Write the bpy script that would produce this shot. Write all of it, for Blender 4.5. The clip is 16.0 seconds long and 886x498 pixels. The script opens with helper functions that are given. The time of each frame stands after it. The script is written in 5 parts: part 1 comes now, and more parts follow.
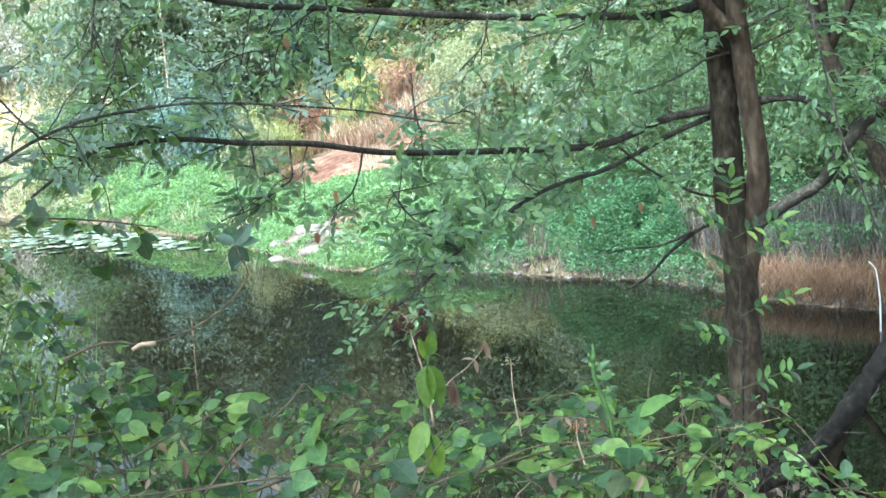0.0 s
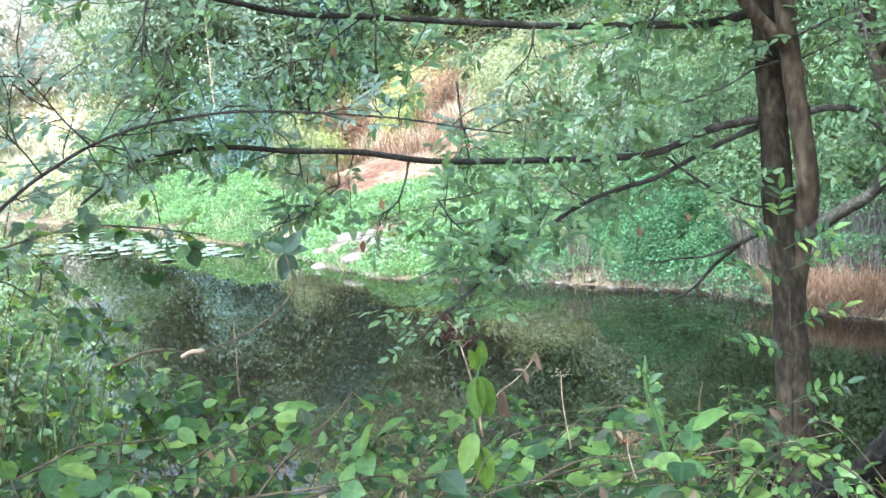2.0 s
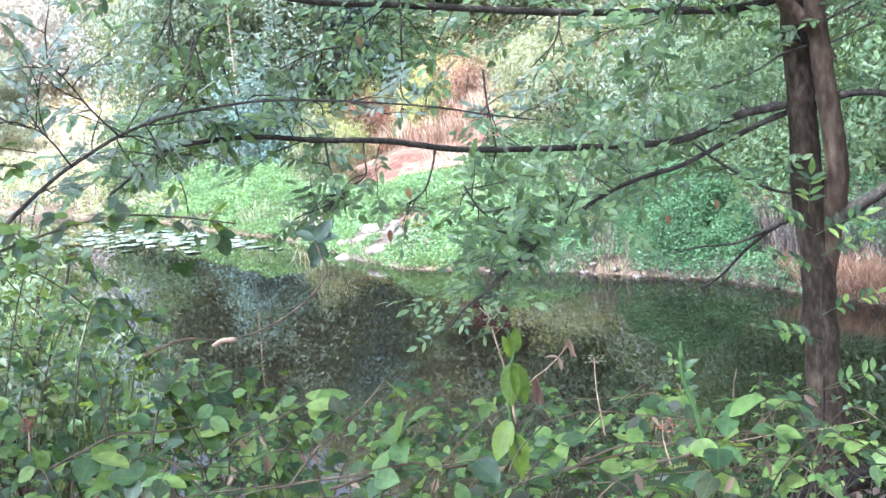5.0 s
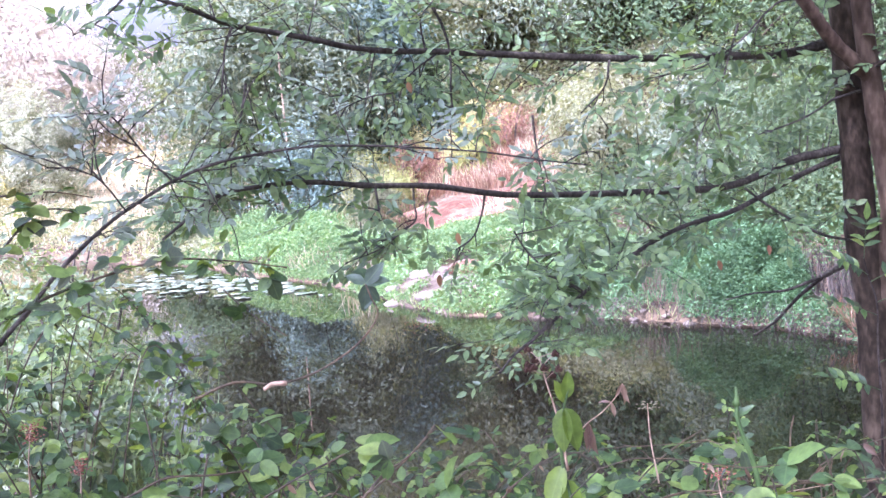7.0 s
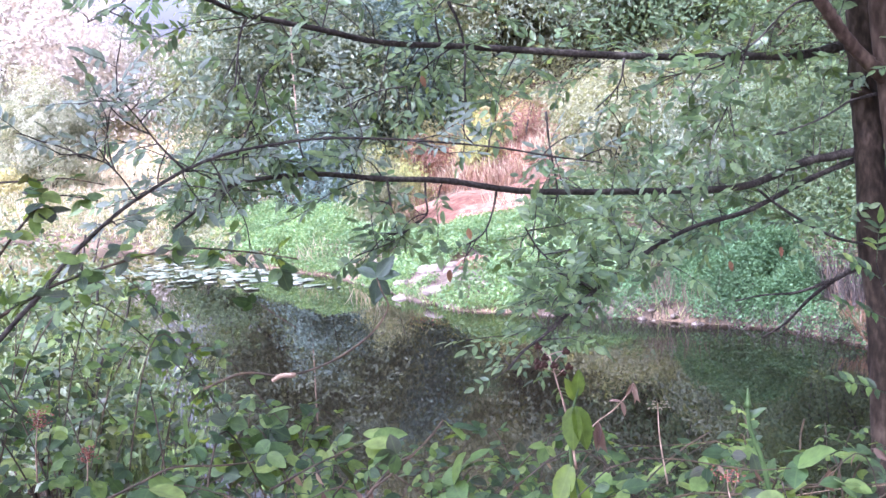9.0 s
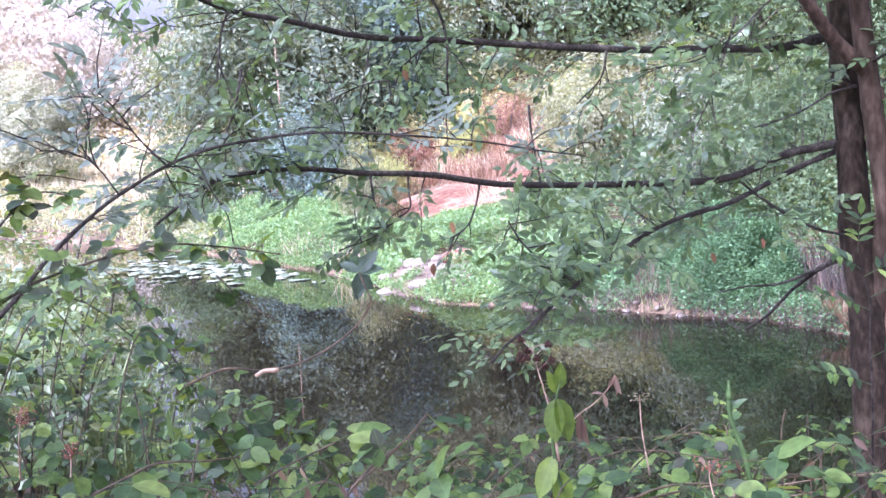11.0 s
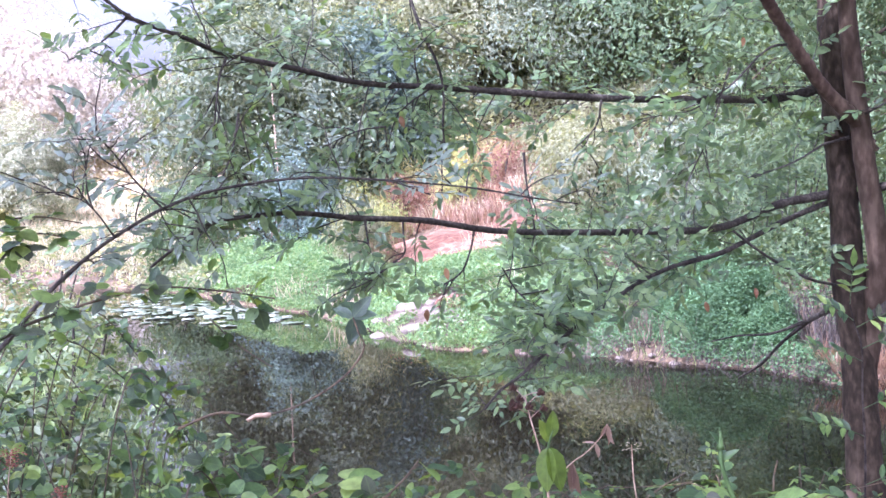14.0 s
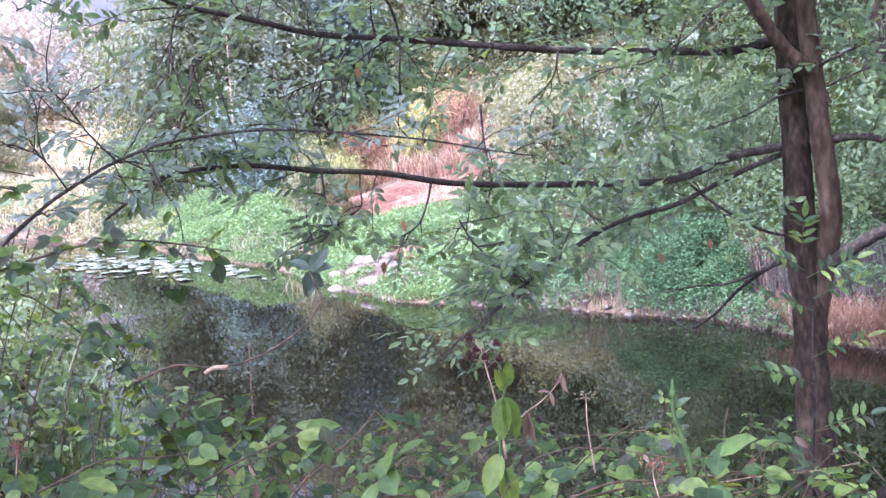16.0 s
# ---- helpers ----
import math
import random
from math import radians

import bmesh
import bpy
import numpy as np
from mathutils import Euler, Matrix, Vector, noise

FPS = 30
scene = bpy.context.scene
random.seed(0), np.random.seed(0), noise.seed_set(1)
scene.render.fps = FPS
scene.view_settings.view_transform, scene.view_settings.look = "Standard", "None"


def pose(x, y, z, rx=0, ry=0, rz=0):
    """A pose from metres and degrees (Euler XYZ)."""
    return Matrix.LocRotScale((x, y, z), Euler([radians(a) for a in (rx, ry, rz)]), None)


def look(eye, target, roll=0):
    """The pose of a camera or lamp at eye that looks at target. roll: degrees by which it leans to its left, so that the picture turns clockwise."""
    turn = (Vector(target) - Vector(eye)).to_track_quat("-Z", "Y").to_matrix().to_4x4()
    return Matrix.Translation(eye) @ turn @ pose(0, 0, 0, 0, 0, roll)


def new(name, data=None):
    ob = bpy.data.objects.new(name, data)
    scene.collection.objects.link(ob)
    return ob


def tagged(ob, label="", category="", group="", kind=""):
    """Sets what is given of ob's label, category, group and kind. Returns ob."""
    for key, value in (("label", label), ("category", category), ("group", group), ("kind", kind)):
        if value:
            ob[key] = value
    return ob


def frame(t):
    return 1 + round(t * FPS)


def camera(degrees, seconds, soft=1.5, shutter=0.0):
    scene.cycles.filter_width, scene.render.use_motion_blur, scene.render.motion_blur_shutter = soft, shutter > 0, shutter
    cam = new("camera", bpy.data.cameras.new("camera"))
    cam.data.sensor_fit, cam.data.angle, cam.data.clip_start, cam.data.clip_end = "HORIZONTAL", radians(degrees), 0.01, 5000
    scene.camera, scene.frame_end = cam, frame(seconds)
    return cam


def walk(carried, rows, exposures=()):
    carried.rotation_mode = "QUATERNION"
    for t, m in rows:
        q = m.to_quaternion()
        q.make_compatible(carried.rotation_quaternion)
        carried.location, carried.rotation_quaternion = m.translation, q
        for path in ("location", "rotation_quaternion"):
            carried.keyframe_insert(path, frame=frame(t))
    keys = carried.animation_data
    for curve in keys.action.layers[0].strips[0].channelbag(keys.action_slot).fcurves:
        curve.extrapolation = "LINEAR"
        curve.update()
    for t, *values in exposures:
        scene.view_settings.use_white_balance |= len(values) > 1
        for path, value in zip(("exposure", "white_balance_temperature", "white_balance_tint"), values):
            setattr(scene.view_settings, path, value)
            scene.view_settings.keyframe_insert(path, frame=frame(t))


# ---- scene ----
cam = camera(42.0, 16.0, soft=1.55)
walk(cam, [
    (0.0, pose(0.0430, -0.0395, 2.5105, 81.953, 3.928, -5.537)),
    (0.5, pose(0.0421, -0.0367, 2.5091, 80.800, 3.620, -5.411)),
    (1.0, pose(0.0387, -0.0296, 2.5095, 80.844, 4.195, -4.433)),
    (1.5, pose(0.0346, -0.0239, 2.5152, 81.778, 4.041, -3.928)),
    (2.0, pose(0.0257, -0.0220, 2.5119, 82.513, 3.801, -3.472)),
    (2.5, pose(0.0153, -0.0231, 2.5131, 82.605, 3.410, -3.037)),
    (3.0, pose(0.0150, -0.0218, 2.5116, 82.885, 3.156, -2.915)),
    (3.5, pose(0.0168, -0.0207, 2.5110, 82.947, 3.941, -2.701)),
    (4.0, pose(0.0204, -0.0180, 2.5094, 82.991, 4.516, -2.333)),
    (4.2, pose(0.0157, -0.0077, 2.5033, 82.861, 4.380, -2.439)),
    (6.3, pose(0.0056, -0.0064, 2.5015, 81.567, 4.433, -1.580)),
    (6.5, pose(0.0053, -0.0014, 2.4993, 82.892, 4.298, -0.931)),
    (7.0, pose(0.0010, 0.0001, 2.4956, 84.649, 4.523, -0.023)),
    (7.5, pose(-0.0036, 0.0119, 2.4948, 84.732, 4.225, 0.643)),
    (8.0, pose(-0.0050, 0.0099, 2.4955, 85.083, 3.676, 0.805)),
    (8.5, pose(-0.0066, 0.0123, 2.4946, 84.792, 3.415, 0.563)),
    (9.0, pose(-0.0063, 0.0117, 2.4940, 84.442, 3.369, 0.519)),
    (9.2, pose(-0.0055, 0.0070, 2.4932, 84.449, 3.380, 0.334)),
    (11.3, pose(0.0004, 0.0061, 2.4971, 84.049, 3.626, -0.304)),
    (11.5, pose(-0.0018, 0.0087, 2.4980, 84.955, 3.431, -0.353)),
    (12.0, pose(-0.0007, 0.0049, 2.4962, 85.862, 3.332, -0.257)),
    (12.5, pose(-0.0000, 0.0000, 2.5000, 86.268, 3.293, -0.215)),
    (13.0, pose(-0.0020, 0.0040, 2.4995, 86.692, 3.534, -0.157)),
    (13.5, pose(-0.0015, -0.0010, 2.4997, 86.841, 3.123, -0.011)),
    (14.0, pose(-0.0001, -0.0035, 2.5016, 86.263, 2.921, -0.490)),
    (14.5, pose(-0.0001, -0.0041, 2.4995, 85.715, 2.872, -0.976)),
    (15.0, pose(0.0022, -0.0074, 2.4980, 84.973, 3.498, -1.502)),
    (15.5, pose(0.0033, -0.0125, 2.4992, 84.131, 3.236, -2.320)),
    (16.0, pose(0.0032, -0.0129, 2.5007, 83.810, 2.923, -2.590)),
], exposures=[(0.0, 1.72, 4950, -5), (1.0, 1.84, 4950, -2), (4.2, 2.0, 4950, 2), (6.3, 1.97, 5030, 39), (9.0, 1.8, 5030, 39), (13.0, 1.85, 5030, 39), (16.0, 1.72, 5030, 39)])

# ---- daylight ----
SUN_EL, SUN_AZ = radians(48), radians(-136)     # azimuth from +y towards +x
world = bpy.data.worlds.new("sky")
scene.world = world
world.use_nodes = True
wn = world.node_tree.nodes
sky = wn.new("ShaderNodeTexSky")
sky.sky_type, sky.sun_disc = "NISHITA", False
sky.sun_elevation, sky.sun_rotation = SUN_EL, SUN_AZ
sky.dust_density = 9.0
haze = wn.new("ShaderNodeHueSaturation")               # summer haze whitens the blue
haze.inputs["Saturation"].default_value, haze.inputs["Value"].default_value = 0.12, 1.3
world.node_tree.links.new(sky.outputs[0], haze.inputs["Color"])
world.node_tree.links.new(haze.outputs[0], wn["Background"].inputs[0])
wn["Background"].inputs[1].default_value = 0.14
sun = new("sun", bpy.data.lights.new("sun", "SUN"))
sun.data.energy, sun.data.angle, sun.data.color = 4.3, radians(0.6), (1.0, 0.94, 0.84)
sun_from = Vector((math.sin(SUN_AZ) * math.cos(SUN_EL), math.cos(SUN_AZ) * math.cos(SUN_EL), math.sin(SUN_EL)))
sun.matrix_world = look(sun_from * 50, (0, 0, 0))

rng = np.random.default_rng(7)


# ---- materials ----
def nodes_of(name):
    m = bpy.data.materials.new(name)
    m.use_nodes = True
    t = m.node_tree
    return m, t.nodes, t.links, t.nodes["Principled BSDF"]


def ramp(nd, stops):
    r = nd.new("ShaderNodeValToRGB")
    el = r.color_ramp.elements
    while len(el) < len(stops):
        el.new(0.5)
    for e, (p, c) in zip(el, stops):
        e.position, e.color = p, (*c, 1)
    return r


def muted(c, k=0.68):
    g = 0.3 * c[0] + 0.6 * c[1] + 0.1 * c[2]
    return tuple(g + (v - g) * k for v in c)


def leaf_material(name, cols, through_light=0.35, rough=0.4, single=False, veins=False, spec=0.5, pure=0.68, sky_sheen=0.0, glow=(1.9, 1.7, 0.7)):
    """Foliage: each leaf has its own tone, light shines through, the face has a waxy gloss."""
    m, nd, ln, bsdf = nodes_of(name)
    if single:
        rnd = nd.new("ShaderNodeObjectInfo").outputs["Random"]
    else:
        rnd = nd.new("ShaderNodeNewGeometry").outputs["Random Per Island"]
    k = len(cols)
    r = ramp(nd, [(i / (k - 1), muted(c, pure)) for i, c in enumerate(cols)])
    ln.new(rnd, r.inputs[0])
    col = r.outputs[0]
    tc = nd.new("ShaderNodeTexCoord")
    nz = nd.new("ShaderNodeTexNoise")
    nz.inputs["Scale"].default_value = 60 if veins else 1.3
    nz.inputs["Detail"].default_value = 3
    geo = nd.new("ShaderNodeNewGeometry")
    ln.new(geo.outputs["Position"], nz.inputs["Vector"])
    mul = nd.new("ShaderNodeMapRange")
    mul.inputs["From Min"].default_value, mul.inputs["From Max"].default_value = 0.3, 0.7
    mul.inputs["To Min"].default_value, mul.inputs["To Max"].default_value = 0.72, 1.25
    ln.new(nz.outputs[0], mul.inputs[0])
    mx = nd.new("ShaderNodeMix")
    mx.data_type, mx.blend_type = "RGBA", "MULTIPLY"
    mx.inputs[0].default_value = 1
    ln.new(col, mx.inputs[6])
    ln.new(mul.outputs[0], mx.inputs[7])
    col = mx.outputs[2]
    if veins:
        uv = nd.new("ShaderNodeSeparateXYZ")
        ln.new(tc.outputs["UV"], uv.inputs[0])
        ab = nd.new("ShaderNodeMath")
        ab.operation = "SUBTRACT"
        ab.inputs[1].default_value = 0.5
        ln.new(uv.outputs[1], ab.inputs[0])
        a2 = nd.new("ShaderNodeMath")
        a2.operation = "ABSOLUTE"
        ln.new(ab.outputs[0], a2.inputs[0])
        side = nd.new("ShaderNodeMath")          # side veins run forward from the midrib
        side.operation = "MULTIPLY_ADD"
        side.inputs[1].default_value = -0.6
        ln.new(a2.outputs[0], side.inputs[0])
        ln.new(uv.outputs[0], side.inputs[2])
        sc = nd.new("ShaderNodeMath")
        sc.operation = "MULTIPLY"
        sc.inputs[1].default_value = 44
        ln.new(side.outputs[0], sc.inputs[0])
        sn = nd.new("ShaderNodeMath")
        sn.operation = "SINE"
        ln.new(sc.outputs[0], sn.inputs[0])
        rib = nd.new("ShaderNodeMapRange")
        rib.inputs["From Min"].default_value, rib.inputs["From Max"].default_value = 0.0, 0.05
        rib.inputs["To Min"].default_value, rib.inputs["To Max"].default_value = 1.0, 0.0
        ln.new(a2.outputs[0], rib.inputs[0])
        sv = nd.new("ShaderNodeMapRange")
        sv.inputs["From Min"].default_value, sv.inputs["From Max"].default_value = 0.8, 1.0
        sv.inputs["To Min"].default_value, sv.inputs["To Max"].default_value = 0.0, 0.35
        ln.new(sn.outputs[0], sv.inputs[0])
        mxm = nd.new("ShaderNodeMath")
        mxm.operation = "MAXIMUM"
        ln.new(rib.outputs[0], mxm.inputs[0])
        ln.new(sv.outputs[0], mxm.inputs[1])
        sc2 = nd.new("ShaderNodeMath")
        sc2.operation = "MULTIPLY"
        sc2.inputs[1].default_value = 0.14
        ln.new(mxm.outputs[0], sc2.inputs[0])
        m2 = nd.new("ShaderNodeMix")
        m2.data_type = "RGBA"
        ln.new(sc2.outputs[0], m2.inputs[0])
        ln.new(col, m2.inputs[6])
        m2.inputs[7].default_value = (0.22, 0.32, 0.10, 1)
        col = m2.outputs[2]
        bp = nd.new("ShaderNodeBump")
        bp.inputs["Strength"].default_value, bp.inputs["Distance"].default_value = 0.05, 0.003
        ln.new(sn.outputs[0], bp.inputs["Height"])
        ln.new(bp.outputs[0], bsdf.inputs["Normal"])
    ln.new(col, bsdf.inputs["Base Color"])
    bsdf.inputs["Roughness"].default_value = rough
    bsdf.inputs["Specular IOR Level"].default_value = spec
    bsdf.inputs["Sheen Weight"].default_value = sky_sheen          # whitish sheen that stands in for sky glare on the leaf
    tr = nd.new("ShaderNodeBsdfTranslucent")
    tint = nd.new("ShaderNodeMix")
    tint.data_type, tint.blend_type = "RGBA", "MULTIPLY"
    tint.inputs[0].default_value = 1
    ln.new(col, tint.inputs[6])
    tint.inputs[7].default_value = (*glow, 1)
    ln.new(tint.outputs[2], tr.inputs[0])
    mix = nd.new("ShaderNodeMixShader")
    mix.inputs[0].default_value = through_light
    ln.new(bsdf.outputs[0], mix.inputs[1])
    ln.new(tr.outputs[0], mix.inputs[2])
    ln.new(mix.outputs[0], nd["Material Output"].inputs[0])
    return m


def rough_material(name, stops, scale, detail=6, rough=0.9, bump=0.4, dist=0.02, stretch=(1, 1, 1), scale2=None):
    """Bark, soil, sand, stone: two sizes of mottling and a relief."""
    m, nd, ln, bsdf = nodes_of(name)
    tc = nd.new("ShaderNodeTexCoord")
    mp = nd.new("ShaderNodeMapping")
    mp.inputs["Scale"].default_value = stretch
    ln.new(tc.outputs["Object"], mp.inputs[0])
    n1 = nd.new("ShaderNodeTexNoise")
    n1.inputs["Scale"].default_value, n1.inputs["Detail"].default_value = scale, detail
    ln.new(mp.outputs[0], n1.inputs["Vector"])
    n2 = nd.new("ShaderNodeTexNoise")
    n2.inputs["Scale"].default_value, n2.inputs["Detail"].default_value = scale2 or scale / 9, 3
    ln.new(mp.outputs[0], n2.inputs["Vector"])
    av = nd.new("ShaderNodeMix")
    av.inputs[0].default_value = 0.45
    ln.new(n1.outputs[0], av.inputs[2])
    ln.new(n2.outputs[0], av.inputs[3])
    r = ramp(nd, [(0.5 + (q - 0.5) * 0.6, c) for q, c in stops])
    ln.new(av.outputs[0], r.inputs[0])
    ln.new(r.outputs[0], bsdf.inputs["Base Color"])
    bsdf.inputs["Roughness"].default_value = rough
    bsdf.inputs["Specular IOR Level"].default_value = 0.2
    bp = nd.new("ShaderNodeBump")
    bp.inputs["Strength"].default_value, bp.inputs["Distance"].default_value = bump, dist
    ln.new(n1.outputs[0], bp.inputs["Height"])
    ln.new(bp.outputs[0], bsdf.inputs["Normal"])
    return m


G = lambda r, g, b: (r, g, b)
M_SOIL = rough_material("soil_litter", [(0.3, (0.035, 0.026, 0.017)), (0.5, (0.085, 0.06, 0.038)), (0.7, (0.14, 0.10, 0.06))], 14)
M_SAND = rough_material("sandy_earth", [(0.32, (0.08, 0.036, 0.023)), (0.5, (0.15, 0.08, 0.05)), (0.7, (0.23, 0.155, 0.105))], 5, bump=0.9, dist=0.12)
M_MUD = rough_material("dried_mud", [(0.3, (0.06, 0.044, 0.032)), (0.5, (0.115, 0.088, 0.064)), (0.7, (0.19, 0.152, 0.115))], 9, bump=0.8, dist=0.06)
M_STONE = rough_material("river_stone", [(0.3, (0.09, 0.074, 0.06)), (0.5, (0.15, 0.125, 0.1)), (0.7, (0.22, 0.19, 0.16))], 12)
M_BARK = rough_material("furrowed_bark", [(0.3, (0.012, 0.008, 0.0045)), (0.5, (0.03, 0.021, 0.0125)), (0.7, (0.068, 0.05, 0.032))], 34, bump=0.6, dist=0.008, stretch=(1, 1, 0.45))
M_BARK2 = rough_material("smooth_bark", [(0.32, (0.03, 0.019, 0.012)), (0.5, (0.068, 0.045, 0.029)), (0.7, (0.13, 0.092, 0.062))], 26, bump=0.5, dist=0.006, stretch=(1, 1, 0.5))
M_STEM = rough_material("pale_smooth_bark", [(0.32, (0.026, 0.0165, 0.010)), (0.5, (0.052, 0.035, 0.022)), (0.7, (0.1, 0.072, 0.049))], 26, bump=0.6, dist=0.008, stretch=(1, 1, 0.4))
M_TWIG = rough_material("dark_twig_bark", [(0.3, (0.02, 0.017, 0.013)), (0.55, (0.052, 0.044, 0.034)), (0.75, (0.11, 0.096, 0.077))], 60, bump=0.4, dist=0.003)
M_CANE = rough_material("bramble_cane", [(0.3, (0.03, 0.028, 0.016)), (0.55, (0.07, 0.05, 0.03)), (0.75, (0.13, 0.095, 0.05))], 40, bump=0.3, dist=0.002, rough=0.6)
M_GREENSTEM = rough_material("green_stem", [(0.3, (0.025, 0.05, 0.013)), (0.7, (0.07, 0.115, 0.033))], 40, bump=0.2, dist=0.002, rough=0.5)
M_DRY = rough_material("dry_stalk", [(0.3, (0.14, 0.09, 0.055)), (0.7, (0.38, 0.28, 0.19))], 50, bump=0.4, dist=0.002)
M_BURR = rough_material("brown_burr", [(0.3, (0.012, 0.006, 0.0035)), (0.7, (0.05, 0.025, 0.015))], 90, bump=0.6, dist=0.004)
M_DEADWOOD = rough_material("dark_dead_bark", [(0.3, (0.008, 0.006, 0.005)), (0.5, (0.018, 0.014, 0.011)), (0.7, (0.05, 0.042, 0.033))], 30, bump=0.8, dist=0.01)
M_PALE = rough_material("bleached_wood", [(0.3, (0.45, 0.40, 0.34)), (0.7, (0.72, 0.68, 0.6))], 30, bump=0.3, dist=0.003)

TREE_GREENS = [G(0.05, 0.105, 0.035), G(0.085, 0.16, 0.05), G(0.125, 0.215, 0.065), G(0.18, 0.28, 0.09)]
L_TREE = leaf_material("tree_leaf", TREE_GREENS, 0.42, 0.42, veins=True, spec=0.75, sky_sheen=0.12, pure=0.85)
L_TREE1 = leaf_material("tree_leaf_single", TREE_GREENS, 0.42, 0.42, single=True, veins=True, spec=0.75, sky_sheen=0.12, pure=0.85)
ROSE_GREENS = [G(0.07, 0.125, 0.065), G(0.11, 0.18, 0.095), G(0.16, 0.235, 0.135)]
L_ROSE = leaf_material("rose_leaf", ROSE_GREENS, 0.34, 0.45, veins=True, spec=0.9, sky_sheen=0.32)
L_ROSE1 = leaf_material("rose_leaf_single", ROSE_GREENS, 0.34, 0.45, single=True, veins=True, spec=0.9, sky_sheen=0.32)
BR_GREENS = [G(0.045, 0.05, 0.022), G(0.03, 0.064, 0.024), G(0.05, 0.10, 0.028), G(0.085, 0.155, 0.03), G(0.125, 0.205, 0.036), G(0.19, 0.26, 0.05)]
L_BRAM = leaf_material("bramble_leaf", BR_GREENS, 0.4, 0.46, veins=True, pure=0.9, spec=0.4)
L_BRAM1 = leaf_material("bramble_leaf_single", BR_GREENS, 0.4, 0.46, single=True, veins=True, pure=0.9, spec=0.4)
L_LIME = leaf_material("lime_leaf", [G(0.075, 0.125, 0.014), G(0.12, 0.175, 0.022)], 0.5, 0.45, single=True, veins=True, pure=1.0)
L_IVY = leaf_material("ivy_leaf", [G(0.026, 0.07, 0.026), G(0.062, 0.142, 0.05), G(0.10, 0.195, 0.075)], 0.3, 0.65, spec=0.2, pure=0.8)
# Near-white leaf tone: distance haze and strong sunlight are put into the colour.
L_HAZE = leaf_material("haze_pale_leaf", [G(0.46, 0.42, 0.33), G(0.59, 0.55, 0.45), G(0.70, 0.67, 0.60)], 0.6, 0.9, spec=0.05, pure=0.55, glow=(1.5, 1.42, 1.25))
L_LUSH = leaf_material("lush_leaf", [G(0.06, 0.16, 0.04), G(0.11, 0.23, 0.06), G(0.19, 0.31, 0.10)], 0.4, 0.7, spec=0.2)
L_WILLOW = leaf_material("silvery_leaf", [G(0.18, 0.20, 0.105), G(0.27, 0.285, 0.16), G(0.37, 0.37, 0.235)], 0.42, 0.8, spec=0.1, glow=(1.6, 1.55, 1.0))
L_SAGE = leaf_material("sage_leaf", [G(0.06, 0.09, 0.05), G(0.12, 0.16, 0.09), G(0.22, 0.26, 0.165)], 0.4, 0.8, spec=0.12)
L_HERB = leaf_material("herb_leaf", [G(0.05, 0.095, 0.03), G(0.09, 0.15, 0.045), G(0.17, 0.22, 0.075)], 0.4, 0.55)
L_FAR = leaf_material("wood_leaf", [G(0.043, 0.086, 0.034), G(0.080, 0.142, 0.049), G(0.135, 0.197, 0.074)], 0.42, 0.8, spec=0.12)
# Dark foliage made paler and bluer: haze is put into the colour.
L_DARK = leaf_material("dark_leaf", [G(0.05, 0.095, 0.085), G(0.09, 0.155, 0.13), G(0.15, 0.225, 0.185)], 0.35, 0.8, spec=0.12)
L_OLIVE = leaf_material("pale_olive_leaf", [G(0.13, 0.15, 0.068), G(0.205, 0.222, 0.105), G(0.29, 0.29, 0.155)], 0.45, 0.8, spec=0.1, glow=(1.8, 1.7, 0.8))
L_YELLOW = leaf_material("goldenrod_leaf", [G(0.24, 0.24, 0.08), G(0.37, 0.35, 0.12), G(0.48, 0.43, 0.17)], 0.3, 0.6, pure=0.85)
L_GOLDGREEN = leaf_material("yellow_green_leaf", [G(0.17, 0.20, 0.05), G(0.27, 0.29, 0.08), G(0.38, 0.37, 0.11)], 0.3, 0.6, pure=0.9)
L_RUST = leaf_material("rusty_leaf", [G(0.15, 0.065, 0.045), G(0.24, 0.115, 0.075), G(0.33, 0.20, 0.13)], 0.25, 0.7, pure=0.95)
L_STRAW = leaf_material("straw_blade", [G(0.28, 0.225, 0.13), G(0.41, 0.34, 0.20), G(0.52, 0.45, 0.29)], 0.3, 0.7)
L_DRYGRASS = leaf_material("dry_rust_grass", [G(0.13, 0.06, 0.035), G(0.22, 0.115, 0.065), G(0.32, 0.21, 0.13)], 0.25, 0.7, pure=0.85)
L_GRASS = leaf_material("grass_blade", [G(0.08, 0.16, 0.03), G(0.13, 0.24, 0.05), G(0.22, 0.30, 0.08)], 0.35, 0.5)
L_DEAD = leaf_material("dead_leaf", [G(0.06, 0.032, 0.02), G(0.12, 0.07, 0.042), G(0.2, 0.13, 0.085)], 0.2, 0.7)
L_ROOT = leaf_material("dark_rootlet", [G(0.02, 0.014, 0.01), G(0.05, 0.036, 0.027), G(0.10, 0.075, 0.058)], 0.1, 0.7)
L_WITHER = leaf_material("withered_pink_leaf", [G(0.14, 0.085, 0.06), G(0.25, 0.165, 0.12)], 0.3, 0.7, single=True, pure=0.9)
L_WITHER1 = leaf_material("withered_brown_leaf", [G(0.06, 0.035, 0.02), G(0.14, 0.085, 0.05), G(0.3, 0.22, 0.14)], 0.25, 0.7, single=True, pure=0.9)
L_PAD = leaf_material("lily_pad_leaf", [G(0.08, 0.13, 0.05), G(0.16, 0.21, 0.10), G(0.29, 0.32, 0.21)], 0.1, 0.45, single=True, spec=0.6)


